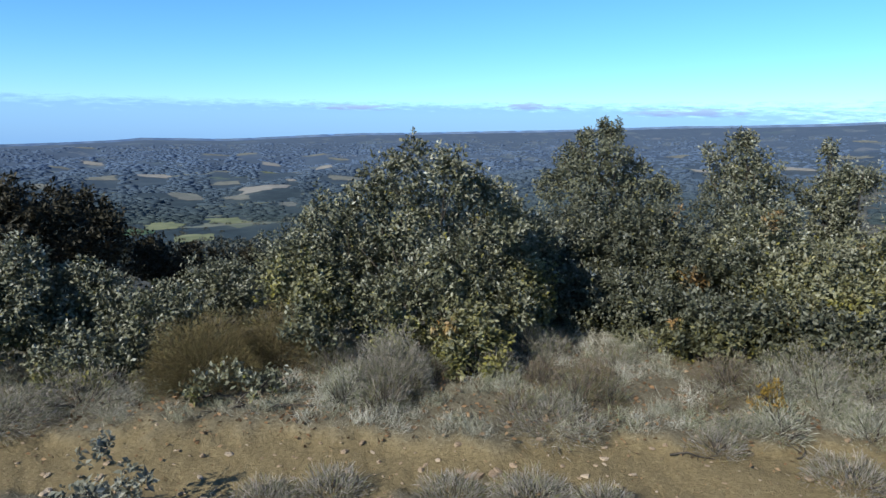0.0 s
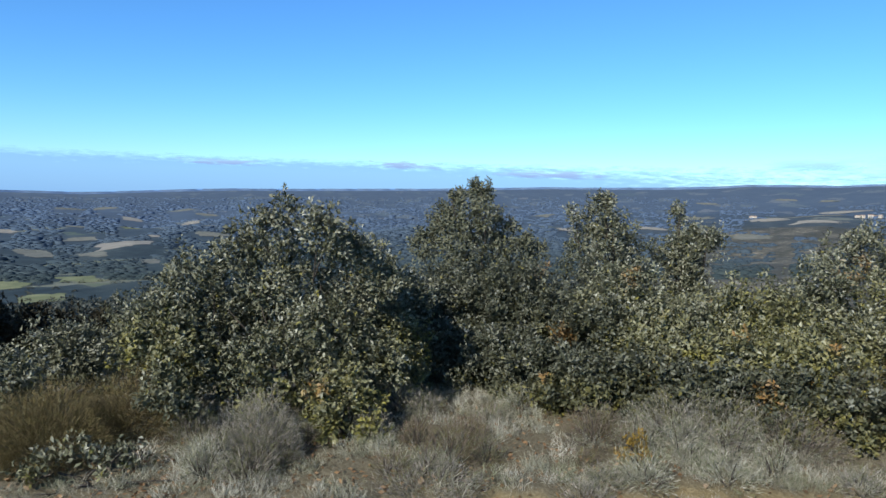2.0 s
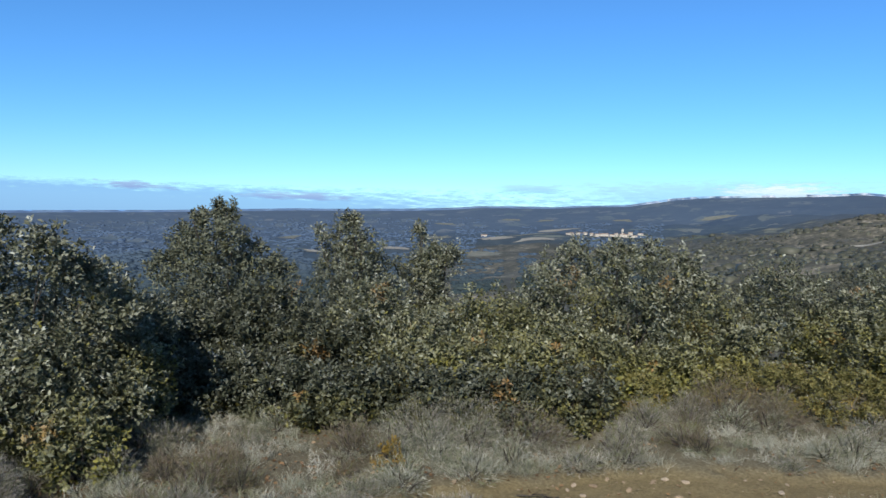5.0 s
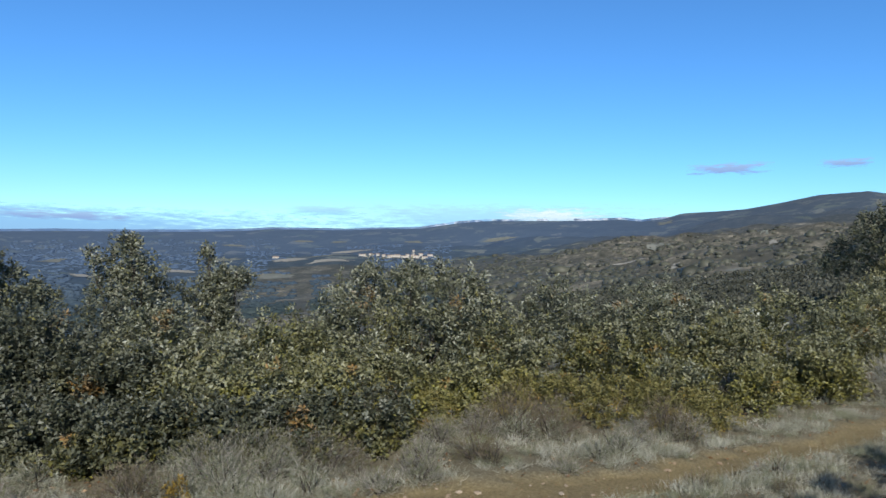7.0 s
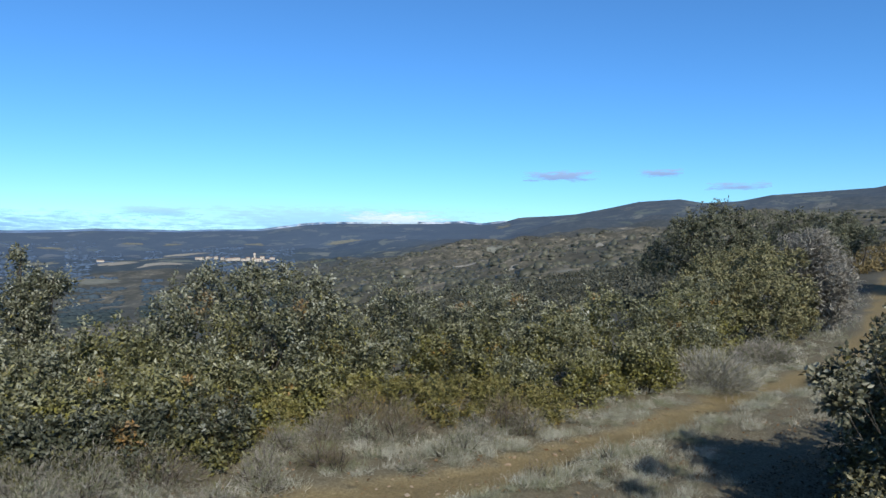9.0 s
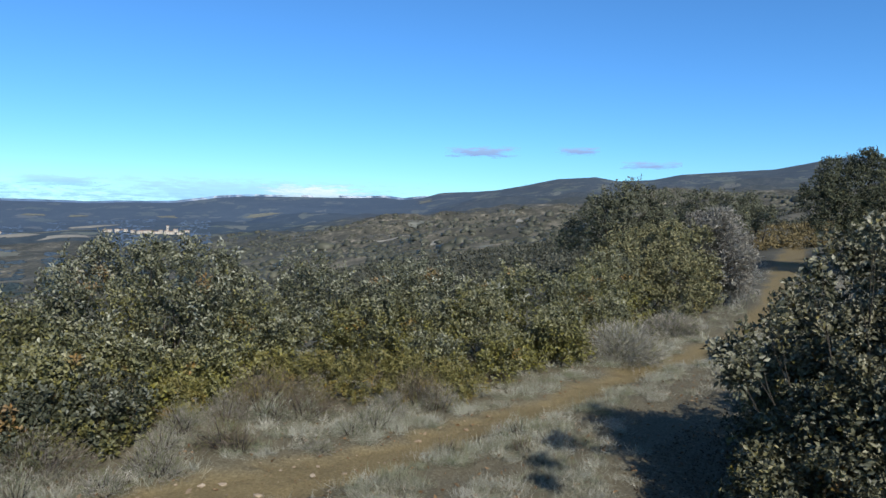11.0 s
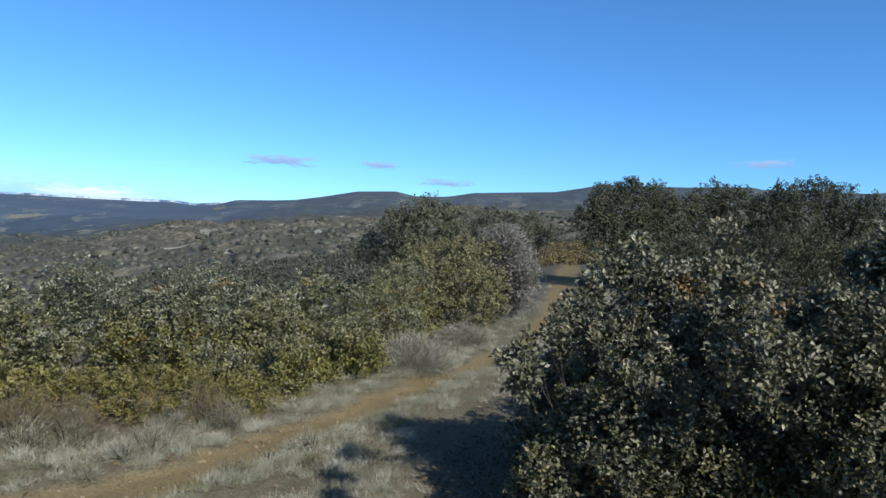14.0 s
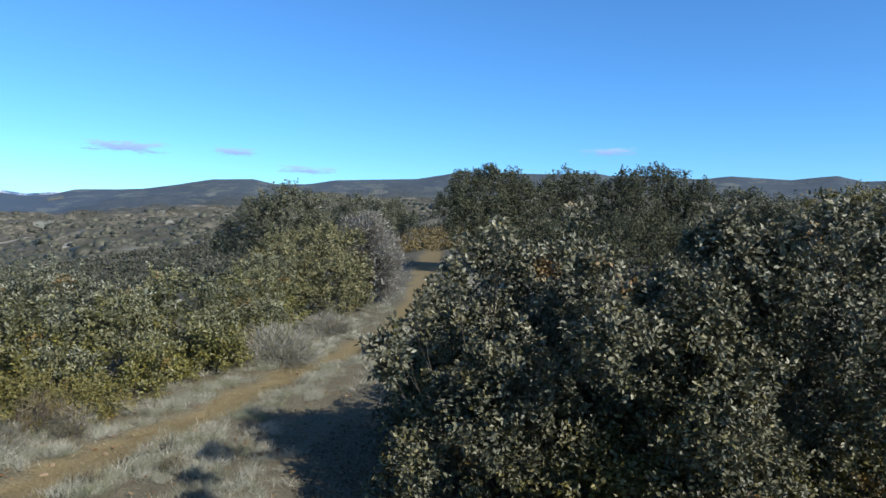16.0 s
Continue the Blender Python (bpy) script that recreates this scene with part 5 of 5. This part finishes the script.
def hillside(count, seed, a0, a1, r0, r1, size):
    """Bushes thick on the hillside but for ragged clearings."""
    rng = np.random.RandomState(seed)
    a, r = np.radians(rng.uniform(a0, a1, count)), np.exp(rng.uniform(math.log(r0), math.log(r1), count))
    x, y = r * np.sin(a), r * np.cos(a)
    open_land = waves(x, y, 90, 31) + 0.8 * waves(x, y, 31, 32) + 0.5 * waves(x, y, 260, 33)
    keep = open_land < 0.62 + rng.normal(0, 0.25, count)
    x, y, r = x[keep], y[keep], r[keep]
    s = size * np.exp(rng.normal(0, 0.4, len(x))) * np.clip(r / 350, 1, 4) ** 0.75
    return clumps("hillside_scrub", "dark grey-green scrub dotted over the hillside", "scrub", x, y, s, rng.uniform(0.55, 0.95, (len(x), 1)), SCRUB_LEAF, seed)


hillside(17000, 403, 46, 128, 330, 2600, 1.5)



# ---- fields and village in the valley ----
def meet(az, el):
    """Where the line of sight from the camera's place meets the ground."""
    rr = np.geomspace(60, 4700, 1500)
    x, y = rr * math.sin(radians(az)), rr * math.cos(radians(az))
    low = np.nonzero(height(x, y) >= EYE + rr * math.tan(radians(el)))[0]
    return float(rr[low[0]]) if len(low) else 4000.0


def field_material(name, low, high):
    m, n, l, b = material(name, 1.0, 0.05)
    co = n.new("ShaderNodeNewGeometry").outputs["Position"]
    l.new(ramp(n, l, noise_tex(n, l, 0.05, 6, 0.65, co), [(0.35, low), (0.65, high)]), b.inputs["Base Color"])
    return m


FIELD_KINDS = [("green meadow let into the woods", field_material("meadow", (0.105, 0.122, 0.066), (0.165, 0.178, 0.104))), ("dark green field let into the woods", field_material("crop", (0.050, 0.090, 0.054), (0.075, 0.120, 0.068))),
               ("tan stubble field among the woods", field_material("stubble", (0.105, 0.112, 0.098), (0.155, 0.158, 0.135))), ("pale ploughed field among the woods", field_material("ploughed", (0.17, 0.165, 0.145), (0.235, 0.225, 0.195)))]


def field(az, el, wide, high, which, seed, ragged=0.2):
    rng = np.random.RandomState(seed)
    d = meet(az, el)
    near, far = meet(az, el - high), meet(az, el + high)
    deep = min(max(far - near, d * 0.012), d * (0.16 if d < 1500 else 0.045)) / 2
    verts, faces = [], []
    rings, spokes = 6, 30
    lean = rng.uniform(-1, 1)
    wobble = 1 + ragged * np.convolve(np.tile(rng.normal(0, 1, spokes), 3), np.ones(3) / 2, "same")[spokes:2 * spokes]
    for k in range(rings + 1):
        for q in range(spokes):
            t = 2 * math.pi * q / spokes
            f = k / rings * wobble[q]
            # a rounded block, wider than deep
            c, s = math.copysign(abs(math.cos(t)) ** 0.6, math.cos(t)), math.copysign(abs(math.sin(t)) ** 0.6, math.sin(t))
            r, a = d + deep * f * s, radians(az + wide * 0.85 * f * c + 0.3 * wide * f * s * lean)
            x, y = r * math.sin(a), r * math.cos(a)
            verts.append((x, y))
    for k in range(rings):
        for q in range(spokes):
            p, n2 = k * spokes + q, k * spokes + (q + 1) % spokes
            faces.append((p, n2, n2 + spokes, p + spokes))
    flat = np.array(verts)
    verts = np.column_stack([flat, on_sheet(flat[:, 0], flat[:, 1]) + 0.1 + d * 0.0003]).tolist()
    me = bpy.data.meshes.new("field")
    me.from_pydata(verts, [], faces)
    label, mat = FIELD_KINDS[which]
    me.materials.append(mat)
    return tagged(new("field", me), label, "field", "valley fields", "structure")


for k, (az, el, wide, high, which) in enumerate(VALLEY_FIELDS + PLAIN_FIELDS):
    field(az, el, wide, high, which, 500 + k)
for k, (az, el, wide, high, which) in enumerate(CLEARINGS):
    field(az, el, wide * 0.6, high * 0.6, which, 560 + k, 0.42)


def valley_wood(name, label, count, seed, a0, a1, r0, r1, tall, mat, thick=0.35):
    """Woods of the valley: uneven crowns gathered into copses, leaving the fields open."""
    rng = np.random.RandomState(seed)
    a = rng.uniform(a0, a1, count)
    r = np.exp(rng.uniform(math.log(r0), math.log(r1), count))
    x, y = r * np.sin(np.radians(a)), r * np.cos(np.radians(a))
    copse = waves(x, y, 140, 9) + waves(x, y, 420, 10) + rng.normal(0, 0.35, count)
    keep = copse > np.median(copse) - thick
    for faz, fel, wide, high, which in VALLEY_FIELDS + PLAIN_FIELDS + CLEARINGS:
        d = meet(faz, fel)
        near, far = meet(faz, fel - high), meet(faz, fel + high)
        deep = min(max(far - near, d * 0.012), d * (0.16 if d < 1500 else 0.045)) / 2
        before = 14 * d / max(EYE + d * math.tan(radians(-fel)), 12)
        keep &= ~((np.abs(a - faz) < wide * 1.0) & (r > d - deep * 1.05 - before) & (r < d + deep * 1.05))
    a, r, x, y = a[keep], r[keep], x[keep], y[keep]
    s = tall * np.exp(rng.normal(0, 0.3, len(x))) * np.clip(r / 900, 0.55, 2.6) ** 0.7
    # here 'turn' is painted haze: crowns shift to blue with distance
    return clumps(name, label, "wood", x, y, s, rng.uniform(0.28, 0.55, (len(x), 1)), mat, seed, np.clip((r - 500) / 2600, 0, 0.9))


# bluish tones and a haze-blue second colour stand for the air between
HAZED_LEAF = leaf_material("hazed_wood_leaf", [(0.0, (0.020, 0.030, 0.032)), (0.5, (0.030, 0.042, 0.042)), (1.0, (0.046, 0.058, 0.052))], (0.066, 0.098, 0.152), rough=1.0, spec=0.0, glow=0.0)
valley_wood("valley_wood", "dark oak woods between the fields of the valley", 34000, 411, -42, 34, 600, 4400, 3.7, HAZED_LEAF, 0.9)
valley_wood("valley_wood", "dark copses scattered over the plain", 8000, 412, 34, 48, 500, 4000, 3.2, HAZED_LEAF, 0.3)


def plain_material(name, col, var):
    m, n, l, b = material(name, 0.9, 0.1)
    co = n.new("ShaderNodeNewGeometry").outputs["Position"]
    l.new(mix(n, l, noise_tex(n, l, 0.2, 4, 0.6, co), col, var), b.inputs["Base Color"])
    return m


PLASTER = plain_material("pale_plaster", (0.416, 0.384, 0.336), (0.336, 0.304, 0.256))
ROOF_TILE = plain_material("roof_tile", (0.218, 0.154, 0.115), (0.269, 0.205, 0.160))
PANE = plain_material("window_dark", (0.032, 0.032, 0.038), (0.051, 0.051, 0.058))


def box(bm, x0, x1, y0, y1, z0, z1):
    m = Matrix.Translation(((x0 + x1) / 2, (y0 + y1) / 2, (z0 + z1) / 2)) @ Matrix.Diagonal((x1 - x0, y1 - y0, z1 - z0, 1))
    bmesh.ops.create_cube(bm, size=1, matrix=m)


def finish(bm, name):
    me = bpy.data.meshes.new(name)
    bm.to_mesh(me)
    bm.free()
    return me


def house(az, el, long, deep, tall, label, turn=0.0):
    d = meet(az, el)
    x, y = polar(az, d)
    root = place("house", x, y, 1.0)
    root.rotation_euler = (0, 0, radians(-az + turn))
    bm = bmesh.new()
    box(bm, -long / 2, long / 2, -deep / 2, deep / 2, 0, tall)
    part("wall", finish(bm, "wall"), PLASTER, root)
    bm = bmesh.new()
    over, peak = 0.6, deep * 0.22
    pts = [bm.verts.new(p) for p in ((-long / 2 - over, -deep / 2 - over, tall), (long / 2 + over, -deep / 2 - over, tall), (long / 2 + over, deep / 2 + over, tall), (-long / 2 - over, deep / 2 + over, tall),
                                     (-long / 2 - over, 0, tall + peak), (long / 2 + over, 0, tall + peak))]
    for q in ((0, 1, 5, 4), (3, 4, 5, 2), (0, 4, 3), (1, 2, 5), (0, 3, 2, 1)):
        bm.faces.new([pts[i] for i in q])
    part("roof", finish(bm, "roof"), ROOF_TILE, root)
    for k in range(max(2, int(long // 9))):
        cx = -long / 2 + (k + 0.5) * long / max(2, int(long // 9))
        bm = bmesh.new()
        box(bm, cx - 0.9, cx + 0.9, -deep / 2 - 0.15, -deep / 2 + 0.2, tall * 0.35, tall * 0.7)
        part("window", finish(bm, "window"), PANE, root)
    return tagged(root, label, "house", "village houses")


rng = np.random.RandomState(77)
for k in range(16):
    a = 40.6 + k * 0.38 + rng.uniform(-0.1, 0.1)
    house(a, -0.72 + rng.uniform(-0.08, 0.14), rng.uniform(12, 24), rng.uniform(9, 13), rng.uniform(7, 13), "pale plastered village house with a low tiled roof", rng.uniform(-25, 25))
house(44.9, -0.55, 9, 9, 24, "pale square church tower above the village roofs")
house(33.9, -0.95, 26, 14, 8, "long pale farm building in the plain", 8)
